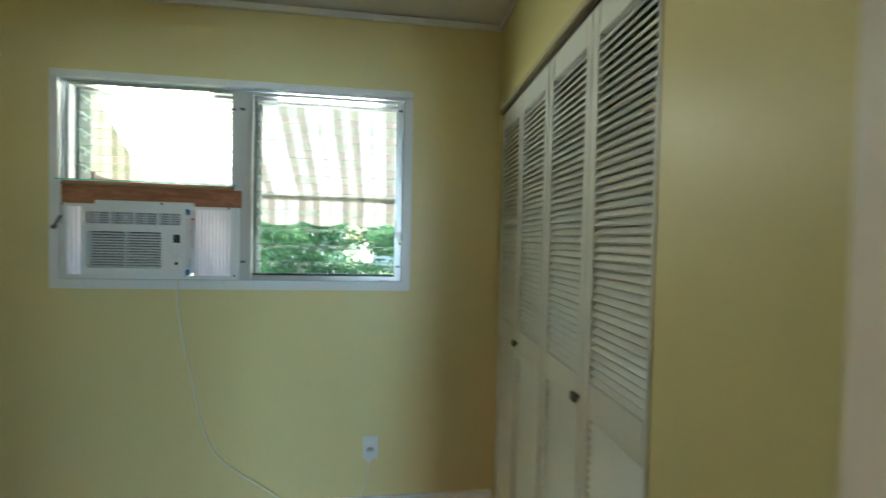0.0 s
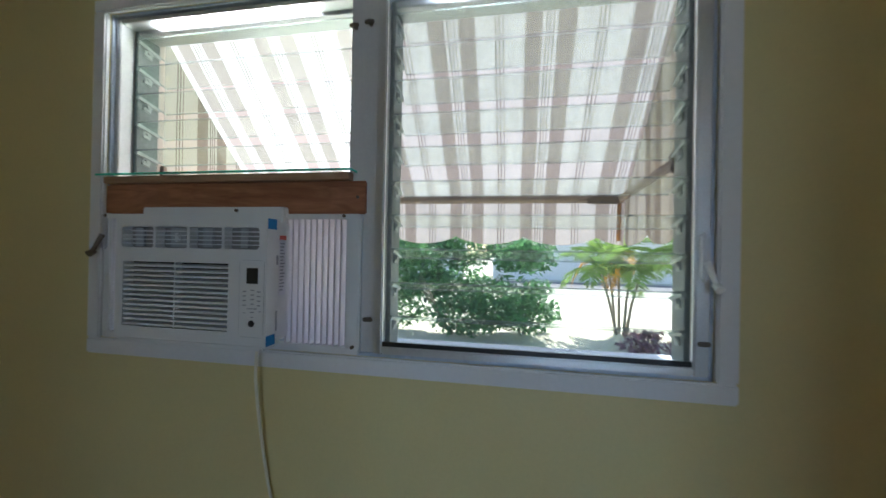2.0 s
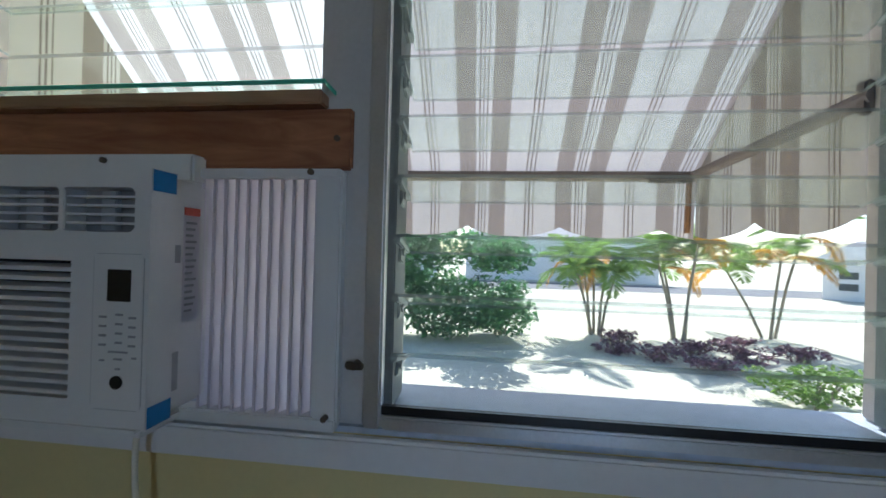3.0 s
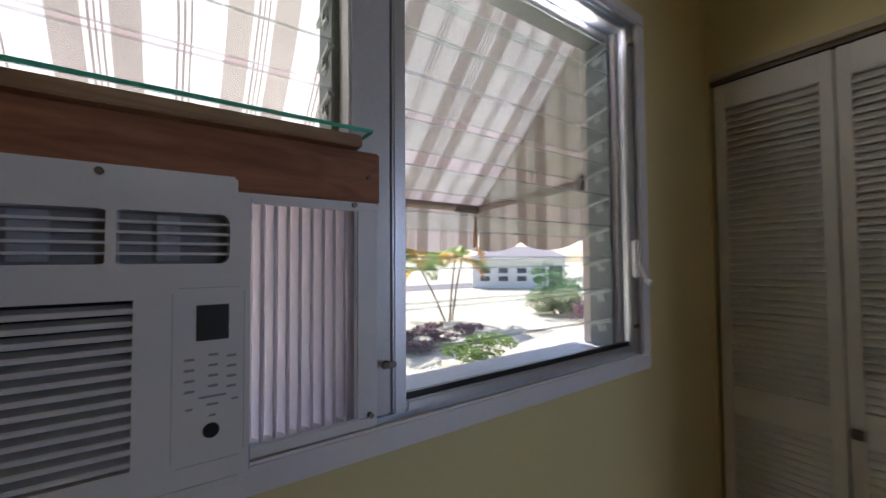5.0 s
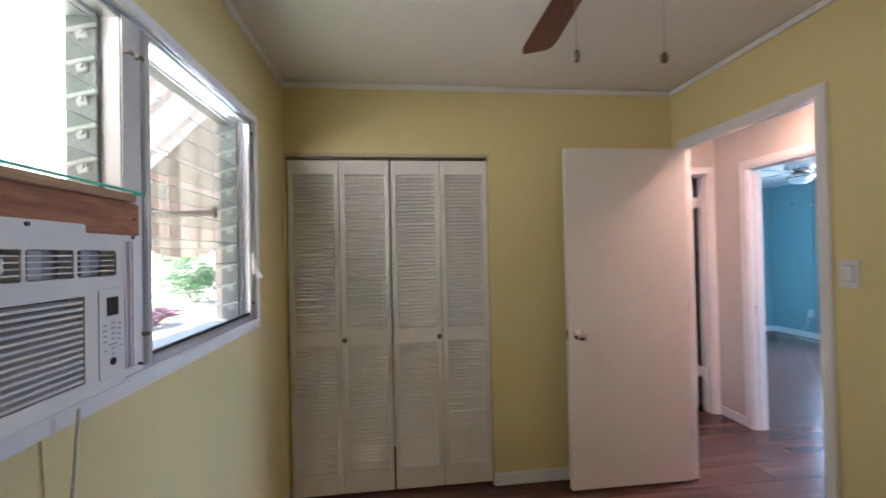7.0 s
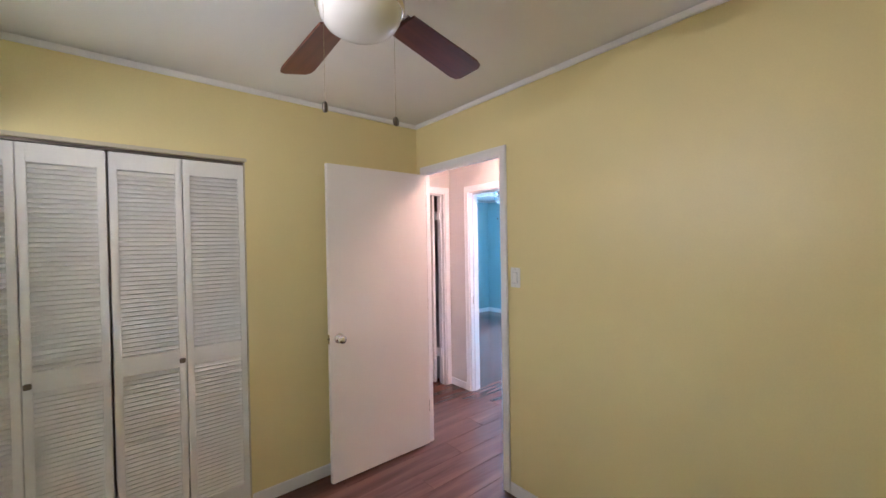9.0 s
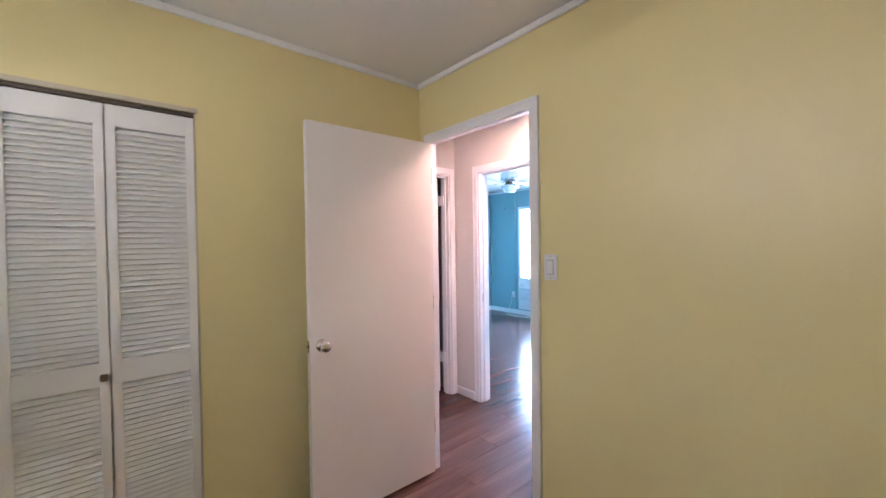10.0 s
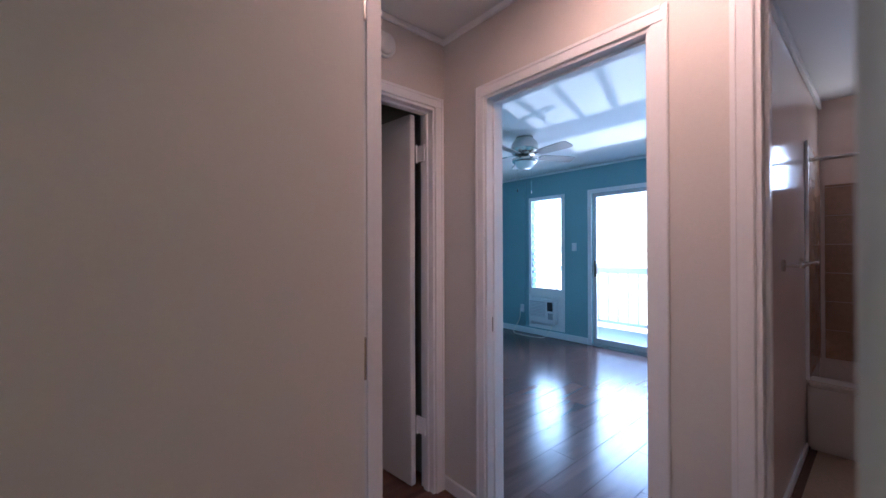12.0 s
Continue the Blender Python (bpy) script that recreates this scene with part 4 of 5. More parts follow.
# ---- ceiling fans ----
def ceiling_fan(name, at, angles, radius, blade_mat, metal, label, chains=True, zb=2.235, lamp_r=0.118):
    x, y = at
    fan = thing(name, (x, y, CEIL), label, "ceiling fan")
    part("canopy", turned([(0.085, 2.447), (0.09, 2.425), (0.12, 2.40), (0.135, 2.37), (0.135, 2.30), (0.12, 2.275), (0.09, 2.265)], (x, y, 0), 36), metal, fan, smooth=True)
    part("switch_housing", turned([(0.06, 2.268), (0.07, 2.25), (0.10, 2.235), (0.126, 2.225), (0.128, 2.20), (0.122, 2.193)], (x, y, 0), 36), metal, fan, smooth=True)
    r = lamp_r
    part("lamp_bowl", turned([(r, 2.196), (r * 1.0, 2.19), (r * 0.96, 2.17), (r * 0.85, 2.15), (r * 0.66, 2.135), (r * 0.40, 2.126), (r * 0.12, 2.123)], (x, y, 0), 36), OPAL, fan, "opal glass bowl", True)
    for a in angles:
        m = Matrix.Translation((x, y, zb)) @ Matrix.Rotation(radians(a), 4, "Z")
        arm = blk(0.085, 0.20, -0.016, 0.016, 0.010, 0.016, 0.002)
        box(arm, 0.17, 0.24, -0.038, 0.038, 0.008, 0.012, 0.002)
        bmesh.ops.transform(arm, matrix=m @ Matrix.Rotation(radians(-12), 4, "X"), verts=arm.verts)
        part("blade_arm", arm, metal, fan)
        bl = bmesh.new()
        outline = [(0.185, -0.052), (radius - 0.05, -0.068), (radius - 0.015, -0.062), (radius, -0.045), (radius, 0.045), (radius - 0.015, 0.062), (radius - 0.05, 0.068), (0.185, 0.052)]
        lo = [bl.verts.new((px, py, 0.0)) for px, py in outline]
        hi = [bl.verts.new((px, py, 0.007)) for px, py in outline]
        bl.faces.new(lo[::-1])
        bl.faces.new(hi)
        for k in range(8):
            bl.faces.new((lo[k], lo[(k + 1) % 8], hi[(k + 1) % 8], hi[k]))
        bmesh.ops.transform(bl, matrix=Matrix.Rotation(radians(-12), 4, "X"), verts=bl.verts)
        b = part("blade", bl, blade_mat, fan, local=True)
        b.matrix_parent_inverse = fan.matrix_basis.inverted()
        b.matrix_basis = m
    if chains:
        for dy in (0.113, -0.113):
            bm = bmesh.new()
            for k in range(60):
                bmesh.ops.create_icosphere(bm, subdivisions=1, radius=0.0016, matrix=Matrix.Translation((x, y + dy, 2.215 - k * 0.0052)))
            c = part("pull_chain", bm, metal, fan, "thin beaded pull chain")
            end = turned([(0.002, 0.03), (0.006, 0.026), (0.008, 0.012), (0.006, 0.002), (0.002, 0)], (x, y + dy, 1.878), 14) if dy > 0 else turned([(0.013, -0.004), (0.014, 0), (0.013, 0.004)], (x, y + dy, 1.897), 18, (1, 0.5, 0))
            part("chain_pull", end, PEWTER, c, "dark metal chain pull", True)
    return fan


ceiling_fan("ceiling_fan", (-1.464, 1.231), [-2 - 72 * k for k in range(5)], 0.62, MAHOGANY, NICKEL, "brushed nickel ceiling fan with reddish mahogany blades")
ceiling_fan("ceiling_fan", (1.50, -2.74), [28 + 72 * k for k in range(5)], 0.56, PALEBLADE, NICKEL, "nickel ceiling fan with pale blades", True, 2.25, 0.10)

# ---- hall ----
hl = thing("hall_ceiling_light", (-0.47, -0.53, CEIL), "square lit ceiling light with wooden frame", "ceiling light")
q = (-0.64, -0.30, -0.70, -0.36)
part("diffuser", blk(q[0], q[1], q[2], q[3], CEIL - 0.03, CEIL - 0.012, 0.002), HALLGLOW, hl, "glowing warm white diffuser")
for b in ((q[0] - 0.025, q[1] + 0.025, q[2] - 0.025, q[2]), (q[0] - 0.025, q[1] + 0.025, q[3], q[3] + 0.025), (q[0] - 0.025, q[0], q[2], q[3]), (q[1], q[1] + 0.025, q[2], q[3])):
    part("frame", blk(*b, CEIL - 0.038, CEIL - 0.001, 0.003), OAKFRAME, hl, "reddish wooden frame")
sm = thing("smoke_detector", (HX, -0.55, 2.29), "round white smoke detector on the hallway wall", "smoke detector")
part("base", turned([(0.062, 0), (0.062, 0.012), (0.058, 0.016)], (HX, -0.55, 2.29), 32, (-1, 0, 0)), PLASTIC, sm, smooth=True)
part("cap", turned([(0.052, 0.016), (0.050, 0.03), (0.042, 0.036), (0.01, 0.038)], (HX, -0.55, 2.29), 32, (-1, 0, 0)), PLASTIC, sm, smooth=True)

# door at the hall end, open into the dark room
hd = thing("hall_door", (HX + 0.05, EY0 + 0.05, 0), "white flush door open into a dark room", "door")
hrot = Matrix.Translation((HX + 0.105, EY0 + 0.045, 0)) @ Matrix.Rotation(radians(6), 4, "Z")
bm = blk(0.006, 0.60, 0.0, 0.035, 0.018, 2.04, 0.003)
bmesh.ops.transform(bm, matrix=hrot, verts=bm.verts)
part("leaf", bm, DOORPAINT, hd)
for z in (0.30, 1.78):
    bm = blk(-0.06, 0.008, -0.012, -0.004, z, z + 0.09, 0.001)
    rod(bm, (0.0, -0.004, z - 0.004), (0.0, -0.004, z + 0.094), 0.006)
    bmesh.ops.transform(bm, matrix=hrot, verts=bm.verts)
    part("hinge", bm, TRIM, hd, "painted butt hinge")

# ---- bathroom ----
solid("floor_bath", blk(-2.0, -0.51, BATHY, HY - 0.05, -0.06, -0.004), BATHFLOOR, "beige tiled bathroom floor slab", "floor", "structure")
tub = thing("bathtub", (-1.2, -3.35, 0), "off-white enamelled bathtub against the tiled wall", "bathtub")
part("apron", blk(-1.9, BATHX - 0.004, -3.05, -2.98, 0, 0.42, 0.015), ENAMEL, tub)
part("rim", blk(-1.9, BATHX - 0.004, -3.12, -2.965, 0.42, 0.45, 0.012), ENAMEL, tub)
part("basin", blk(-1.88, BATHX - 0.006, BATHY + 0.02, -3.13, 0, 0.30, 0.03), ENAMEL, tub)
surround = thing("shower_wall_tiles", (-1.2, BATHY, 0.45), "tan stone tiles around the tub", "wall tiles", "structure")
for i in range(7):
    for j in range(5):
        z0 = 0.455 + 0.22 * i
        bm = blk(BATHX - 0.012, BATHX - 0.001, -3.72 + 0.15 * j, -3.72 + 0.15 * j + 0.147, z0, z0 + 0.217, 0.002)
        part("tile", bm, TAN, surround)
    for j in range(6):
        bm = blk(-1.88 + 0.215 * j, -1.88 + 0.215 * j + 0.212, BATHY + 0.001, BATHY + 0.012, 0.455 + 0.22 * i, min(0.455 + 0.22 * i + 0.217, 1.79), 0.002)
        part("tile", bm, TAN, surround)
part("edge_trim", blk(BATHX - 0.018, BATHX - 0.001, -2.972, -2.95, 0.452, 2.0, 0.003), TRIM, surround, "pale tile edge trim")
rodthing = thing("curtain_rod", (-1.2, -3.0, 1.9), "chrome shower curtain rod across the tub", "curtain rod")
bm = bmesh.new()
rod(bm, (-1.898, -3.02, 1.88), (BATHX - 0.02, -3.02, 1.88), 0.0125)
part("rod", bm, NICKEL, rodthing, smooth=False)
part("flange", turned([(0.04, 0), (0.038, 0.012), (0.016, 0.02)], (BATHX - 0.001, -3.02, 1.88), 20, (-1, 0, 0)), PEWTER, rodthing, "dark wall flange")
tb = thing("towel_bar", (BATHX, -2.4, 1.2), "chrome double towel bar on the bathroom wall", "towel bar")
for y in (-2.12, -2.72):
    bm = blk(BATHX - 0.012, BATHX, y - 0.025, y + 0.025, 1.185, 1.245, 0.004)
    rod(bm, (BATHX - 0.01, y, 1.215), (BATHX - 0.075, y, 1.215), 0.008)
    bmesh.ops.create_uvsphere(bm, u_segments=12, v_segments=8, radius=0.014, matrix=Matrix.Translation((BATHX - 0.075, y, 1.215)))
    part("bracket", bm, NICKEL, tb)
bm = bmesh.new()
rod(bm, (BATHX - 0.075, -2.12, 1.215), (BATHX - 0.075, -2.72, 1.215), 0.007)
part("bar", bm, NICKEL, tb)

# ---- blue room ----
bw = thing("window_2", ((LX0 + LX1) / 2, BY, LZ0), "tall narrow white louvre window above a wall unit", "window", "structure")
for b in ((LX0 - 0.05, LX0, LZ0 - 0.05, LZ1 + 0.05), (LX1, LX1 + 0.05, LZ0 - 0.05, LZ1 + 0.05), (LX0, LX1, LZ1, LZ1 + 0.05), (LX0, LX1, LZ0 - 0.05, LZ0), (LX0, LX1, 0.60, 0.72)):
    part("window_frame", blk(b[0], b[1], BY - 0.02, BY + 0.014, b[2], b[3], 0.003), TRIM, bw)
part("panel", blk(LX0, LX1, BY - 0.03, BY - 0.005, LZ0, 0.60), TRIM, bw)
for k in range(14):
    bm = blk(LX0 + 0.01, LX1 - 0.01, -0.05, 0.05, -0.0025, 0.0025)
    bmesh.ops.transform(bm, matrix=Matrix.Translation((0, BY - 0.06, 0.77 + k * 0.093)) @ Matrix.Rotation(radians(20), 4, "X"), verts=bm.verts)
    s = part("louvre_slat", bm, GLASS, bw)
    s.visible_shadow = False
    for x in (LX0 + 0.012, LX1 - 0.012):
        part("slat_clip", blk(x - 0.01, x + 0.01, BY - 0.1, BY - 0.03, 0.76 + k * 0.093, 0.785 + k * 0.093, 0.002), ALU, bw)
ac2 = thing("wall_air_conditioner", ((LX0 + LX1) / 2, BY, 0.2), "small white wall air conditioner under the window", "air conditioner")
part("body", blk(2.225, 2.665, BY - 0.25, BY + 0.10, 0.21, 0.56, 0.012), PLASTIC, ac2)
part("grille", blk(2.38, 2.65, BY + 0.1005, BY + 0.106, 0.30, 0.53, 0.002), GREYPLASTIC, ac2, "grey front grille")
part("panel", blk(2.25, 2.34, BY + 0.1005, BY + 0.106, 0.40, 0.53, 0.002), BLACK, ac2, "dark control panel")
part("knob_plate", blk(2.25, 2.33, BY + 0.1005, BY + 0.106, 0.28, 0.37, 0.002), PRINTSHADE, ac2)
for k in range(10):
    part("slat", blk(2.382, 2.648, BY + 0.106, BY + 0.112, 0.305 + k * 0.022, 0.315 + k * 0.022), PLASTIC, ac2)
part("flap", blk(2.40, 2.60, BY + 0.02, BY + 0.06, 0.560, 0.572, 0.003), PLASTIC, ac2)
cn = thing("wall_conduit", (2.80, BY, 0.1), "thin painted conduit with an outlet box", "conduit")
bm = bmesh.new()
rod(bm, (2.80, BY + 0.012, 0.095), (2.80, BY + 0.012, CEIL - 0.03), 0.008)
part("pipe", bm, BLUE, cn)
o2 = thing("wall_outlet", (2.86, BY, 0.35), "white wall outlet with a plugged cord", "outlet")
part("cover_plate", blk(2.83, 2.90, BY, BY + 0.008, 0.32, 0.44, 0.002), PLASTIC, o2)
part("plug", blk(2.85, 2.88, BY + 0.008, BY + 0.05, 0.33, 0.37, 0.004), PLASTIC, o2)
part("cord", tube([(2.865, BY + 0.05, 0.34), (2.87, BY + 0.08, 0.2), (2.95, BY + 0.12, 0.02), (2.75, BY + 0.2, 0.008), (2.4, BY + 0.15, 0.008), (2.3, BY + 0.10, 0.1), (2.3, BY + 0.05, 0.205)], 0.005), CORD, o2, "loose white cord")
s2 = thing("light_switch", (1.95, BY, 1.28), "white wall switch beside the sliding door", "switch")
part("cover_plate", blk(1.925, 1.995, BY, BY + 0.007, 1.28, 1.395, 0.002), PLASTIC, s2)
part("rocker", blk(1.945, 1.975, BY + 0.007, BY + 0.011, 1.31, 1.365, 0.002), TRIM, s2)
sd = thing("sliding_door", ((SX0 + SX1) / 2, BY, 0), "white framed sliding glass door to the balcony, closed", "sliding door")
for b in ((SX1, SX1 + 0.055, 0.001, SZ + 0.055), (SX0 - 0.055, SX0, 0.001, SZ + 0.055), (SX0, SX1, SZ, SZ + 0.055)):
    part("door_trim", blk(b[0], b[1], BY, BY + 0.014, b[2], b[3], 0.003), TRIM, sd)
part("sill_track", blk(SX0, SX1, BY - 0.12, BY + 0.01, -0.02, 0.022, 0.003), ALU, sd, "aluminium sill track")
part("sill_track", blk(SX0, SX1, BY - 0.07, BY - 0.055, 0.0225, 0.034, 0.002), ALU, sd)
for x0, x1, y in ((0.80, SX1, BY - 0.045), (SX0, 0.86, BY - 0.085)):
    bm = bmesh.new()
    for b in ((x0, x0 + 0.05, 0.035, SZ), (x1 - 0.05, x1, 0.035, SZ), (x0 + 0.05, x1 - 0.05, SZ - 0.05, SZ), (x0 + 0.05, x1 - 0.05, 0.035, 0.10)):
        box(bm, b[0], b[1], y - 0.016, y + 0.016, b[2], b[3])
    panel = part("door_panel", bm, ALUPAINT, sd)
    g = part("pane", blk(x0 + 0.048, x1 - 0.048, y - 0.003, y + 0.003, 0.098, SZ - 0.048), PANE, panel)
    g.visible_shadow = False
bm = blk(SX1 - 0.052, SX1 - 0.028, BY - 0.028, BY - 0.006, 0.93, 1.15, 0.004)
box(bm, SX1 - 0.075, SX1 - 0.055, BY - 0.03, BY + 0.02, 0.97, 1.11, 0.004)
part("pull_handle", bm, PEWTER, sd, "dark pull handle")
# balcony
solid("balcony_floor", blk(-1.5, 4.2, BY - 1.55, BY - 0.12, -0.2, -0.05), DECK, "painted concrete balcony floor", "floor", "structure")
bal = thing("balcony_railing", (1.3, BY - 1.45, -0.05), "white painted balcony railing with thin balusters", "railing")
part("top_rail", blk(-1.5, 4.2, BY - 1.50, BY - 1.41, 0.90, 1.0, 0.006), TRIM, bal)
part("bottom_rail", blk(-1.5, 4.2, BY - 1.475, BY - 1.435, 0.05, 0.10, 0.004), TRIM, bal)
BALMESH = mesh_of("baluster", blk(-0.012, 0.012, -0.012, 0.012, 0.10, 0.90), TRIM)
for k in range(35):
    b = part("baluster", BALMESH, TRIM, bal)
    b.location = (-1.45 + k * 0.165, BY - 1.455, 0)
for x in (-1.46, 4.16):
    part("post", blk(x - 0.04, x + 0.04, BY - 1.50, BY - 1.42, -0.05, 0.9, 0.004), TRIM, bal)

# ---- awning outside the bedroom window ----
AWX0, AWX1, AWT, AWY, AWZ, VAL = -2.04, -0.512, 2.10, 3.09, 1.62, 0.155
aw = thing("window_awning", ((AWX0 + AWX1) / 2, WOUT, AWT), "taupe and white striped canvas window awning with scalloped valance", "awning")
bm = bmesh.new()
grid = []
for i in range(41):
    x = AWX0 + (AWX1 - AWX0) * i / 40
    row = []
    for j in range(13):
        t = j / 12
        sag = 0.012 * math.sin(math.pi * t) + 0.004 * math.sin(9 * x) * math.sin(math.pi * t)
        row.append(bm.verts.new((x, WOUT + 0.01 + (AWY - WOUT - 0.01) * t, AWT + (AWZ - AWT) * t - sag)))
    grid.append(row)
for a, b in zip(grid, grid[1:]):
    for j in range(12):
        bm.faces.new((a[j], a[j + 1], b[j + 1], b[j])).smooth = True
part("canopy", bm, CANVAS, aw, "sloping striped canvas")
bm = bmesh.new()
up, lo = [], []
for i in range(121):
    x = AWX0 + (AWX1 - AWX0) * i / 120
    lobe = abs(math.sin(math.pi * (x + 0.07) / 0.27)) ** 0.7
    wave = 0.004 * math.sin(22 * x)
    up.append(bm.verts.new((x, AWY + 0.003, AWZ)))
    lo.append(bm.verts.new((x, AWY + 0.012 + wave, AWZ - VAL - 0.032 * lobe)))
for i in range(120):
    bm.faces.new((up[i], up[i + 1], lo[i + 1], lo[i])).smooth = True
part("valance", bm, CANVAS, aw, "hanging scalloped valance")
for x in (AWX0, AWX1):
    bm = bmesh.new()
    n = 24
    top, mid = [], []
    for i in range(n + 1):
        t = i / n
        y = WY + 0.05 + (AWY + 0.008 - WY - 0.05) * t
        fall = max(0.0, (y - WOUT - 0.01) / (AWY - WOUT - 0.01))
        fold = 0.006 * math.sin(14 * y) + 0.004 * math.sin(31 * y)
        lobe = abs(math.sin(math.pi * (y + 0.1) / 0.27)) ** 0.7
        top.append(bm.verts.new((x, y, AWT + (AWZ - AWT) * fall - 0.001)))
        mid.append(bm.verts.new((x + fold, y, AWZ - VAL - 0.032 * lobe)))
    for i in range(n):
        bm.faces.new((top[i], top[i + 1], mid[i + 1], mid[i])).smooth = True
    part("side_curtain", bm, CANVAS_SIDE, aw, "striped side panel")
bm = bmesh.new()
rod(bm, (AWX0 + 0.01, AWY - 0.01, AWZ - 0.012), (AWX1 - 0.01, AWY - 0.01, AWZ - 0.012), 0.015)
part("front_bar", bm, HEMSHADE, aw, "front bar in a taupe hem")
for x in (AWX0 + 0.02, AWX1 - 0.02):
    bm = bmesh.new()
    rod(bm, (x, WOUT, AWZ + 0.01), (x, AWY - 0.01, AWZ - 0.012), 0.013)
    # the arm's taupe paints in the diagonal shadow beside the side curtain
    part("side_arm", bm, HEMSHADE, aw, "side arm coloured taupe as a shadow line")
    bm = bmesh.new()
    rod(bm, (x, AWY + 0.004, AWZ), (x, AWY + 0.008, AWZ - VAL - 0.012), 0.008, n=8)
    part("corner_rod", bm, RUST, aw, "rusty corner rod")
    bm = blk(x - 0.012, x + 0.012, WOUT, WOUT + 0.02, AWZ - 0.015, AWZ + 0.035, 0.004)
    part("wall_bracket", bm, PEWTER, aw, "dark wall bracket")
part("corner_elbow", blk(AWX1 - 0.14, AWX1 - 0.02, AWY - 0.03, AWY + 0.0, AWZ - 0.03, AWZ - 0.004, 0.006), PEWTER, aw, "dark corner elbow")

# ---- garden ----
bm = bmesh.new()
box(bm, -400, 400, -400, 400, GROUND - 0.2, GROUND)
solid("ground", bm, LAWN, "sunlit pale lawn reaching to the distance", "ground", "structure")
solid("house_wall_below", blk(-3.0, 0.68, WOUT - 0.14, WOUT, GROUND, -0.1), OUTSIDE, "pale stucco wall of the house below", "wall", "structure")
solid("house_base", blk(-3.0, BX + 0.1, BY - 0.12, WOUT - 0.15, GROUND, -0.12), OUTSIDE, "pale stucco base of the house", "wall", "structure")
solid("road", blk(-60, 60, 30.5, 37, GROUND - 0.01, GROUND + 0.012), ASPHALT, "grey asphalt street beyond the lawn", "road", "structure")


def leaves(bm, rnd, centre, size, n, leaf):
    """Small pointed leaves scattered through a lumpy crown."""
    lumps = []
    for _ in range(22):
        u = Vector((rnd.uniform(-0.75, 0.75), rnd.uniform(-0.75, 0.75), rnd.uniform(-0.6, 0.75)))
        lumps.append((u, rnd.uniform(0.22, 0.46)))
    for _ in range(n):
        u, r = lumps[rnd.randrange(len(lumps))]
        d = Vector((rnd.gauss(0, 1), rnd.gauss(0, 1), rnd.gauss(0, 1))).normalized() * r * rnd.uniform(0.55, 1.0)
        p = u + d
        p = Vector(centre) + Vector((p.x * size[0], p.y * size[1], p.z * size[2]))
        if p.z < GROUND + 0.05:
            continue
        q = Euler((rnd.uniform(-0.9, 0.9), rnd.uniform(-0.9, 0.9), rnd.uniform(0, 6.28))).to_matrix()
        s = leaf * rnd.uniform(0.6, 1.3)
        vs = [bm.verts.new(p + q @ Vector(c)) for c in ((-s, 0, 0), (0, -s * 0.42, s * 0.1), (s, 0, 0), (0, s * 0.42, s * 0.1))]
        bm.faces.new(vs)


def shrub(at, size, n, leaf, mat, label, seed):
    rnd = random.Random(seed)
    ob = thing("shrub", (at[0], at[1], GROUND), label, "shrub")
    bm = bmesh.new()
    for _ in range(7):
        a = rnd.uniform(0, 6.28)
        top = Vector((at[0] + size[0] * 0.5 * math.cos(a), at[1] + size[1] * 0.5 * math.sin(a), GROUND + size[2] * 1.1))
        rod(bm, (at[0] + 0.15 * math.cos(a), at[1] + 0.15 * math.sin(a), GROUND - 0.02), top, 0.04, 0.012, 7)
    part("stem", bm, TRUNK, ob)
    bm = bmesh.new()
    leaves(bm, rnd, (at[0], at[1], GROUND + size[2] * 0.95), size, n, leaf)
    part("crown", bm, mat, ob)


shrub((-2.7, 13.4), (2.9, 1.6, 1.75), 13000, 0.11, HEDGE, "dense dark green leafy shrub on the lawn", 3)
shrub((-6.9, 15.5), (2.4, 1.6, 1.6), 6500, 0.11, HEDGE, "tall green leafy shrub on the lawn", 4)
shrub((-0.6, 14.3), (1.0, 0.9, 0.9), 1800, 0.08, HEDGE, "small green shrub beside a larger one", 5)
shrub((13.6, 14.0), (2.0, 1.3, 0.62), 4200, 0.09, PALELEAF, "low pale green shrub in the yard", 6)
shrub((13.2, 11.6), (1.8, 1.0, 0.45), 2600, 0.08, CROTON, "low purple and green bed plants beside the hedge", 7)
shrub((4.7, 9.4), (0.9, 0.7, 0.42), 1500, 0.06, PALM, "small bright green bush near the house", 8)
shrub((17.5, 17.5), (1.8, 1.5, 1.2), 2200, 0.10, HEDGE, "rounded green shrub near the street", 9)
shrub((22.0, 14.0), (3.0, 2.4, 1.9), 3200, 0.13, HEDGE, "large green shrub at the yard edge", 10)
for i, (x, y) in enumerate(((2.4, 12.6), (3.3, 12.1), (4.4, 12.8), (5.5, 12.2), (6.9, 12.6), (4.0, 11.3), (5.9, 13.6), (3.0, 13.8))):
    shrub((x, y), (0.60, 0.50, 0.20), 420, 0.07, CROTON, "low purple leaved bedding plant", 20 + i)


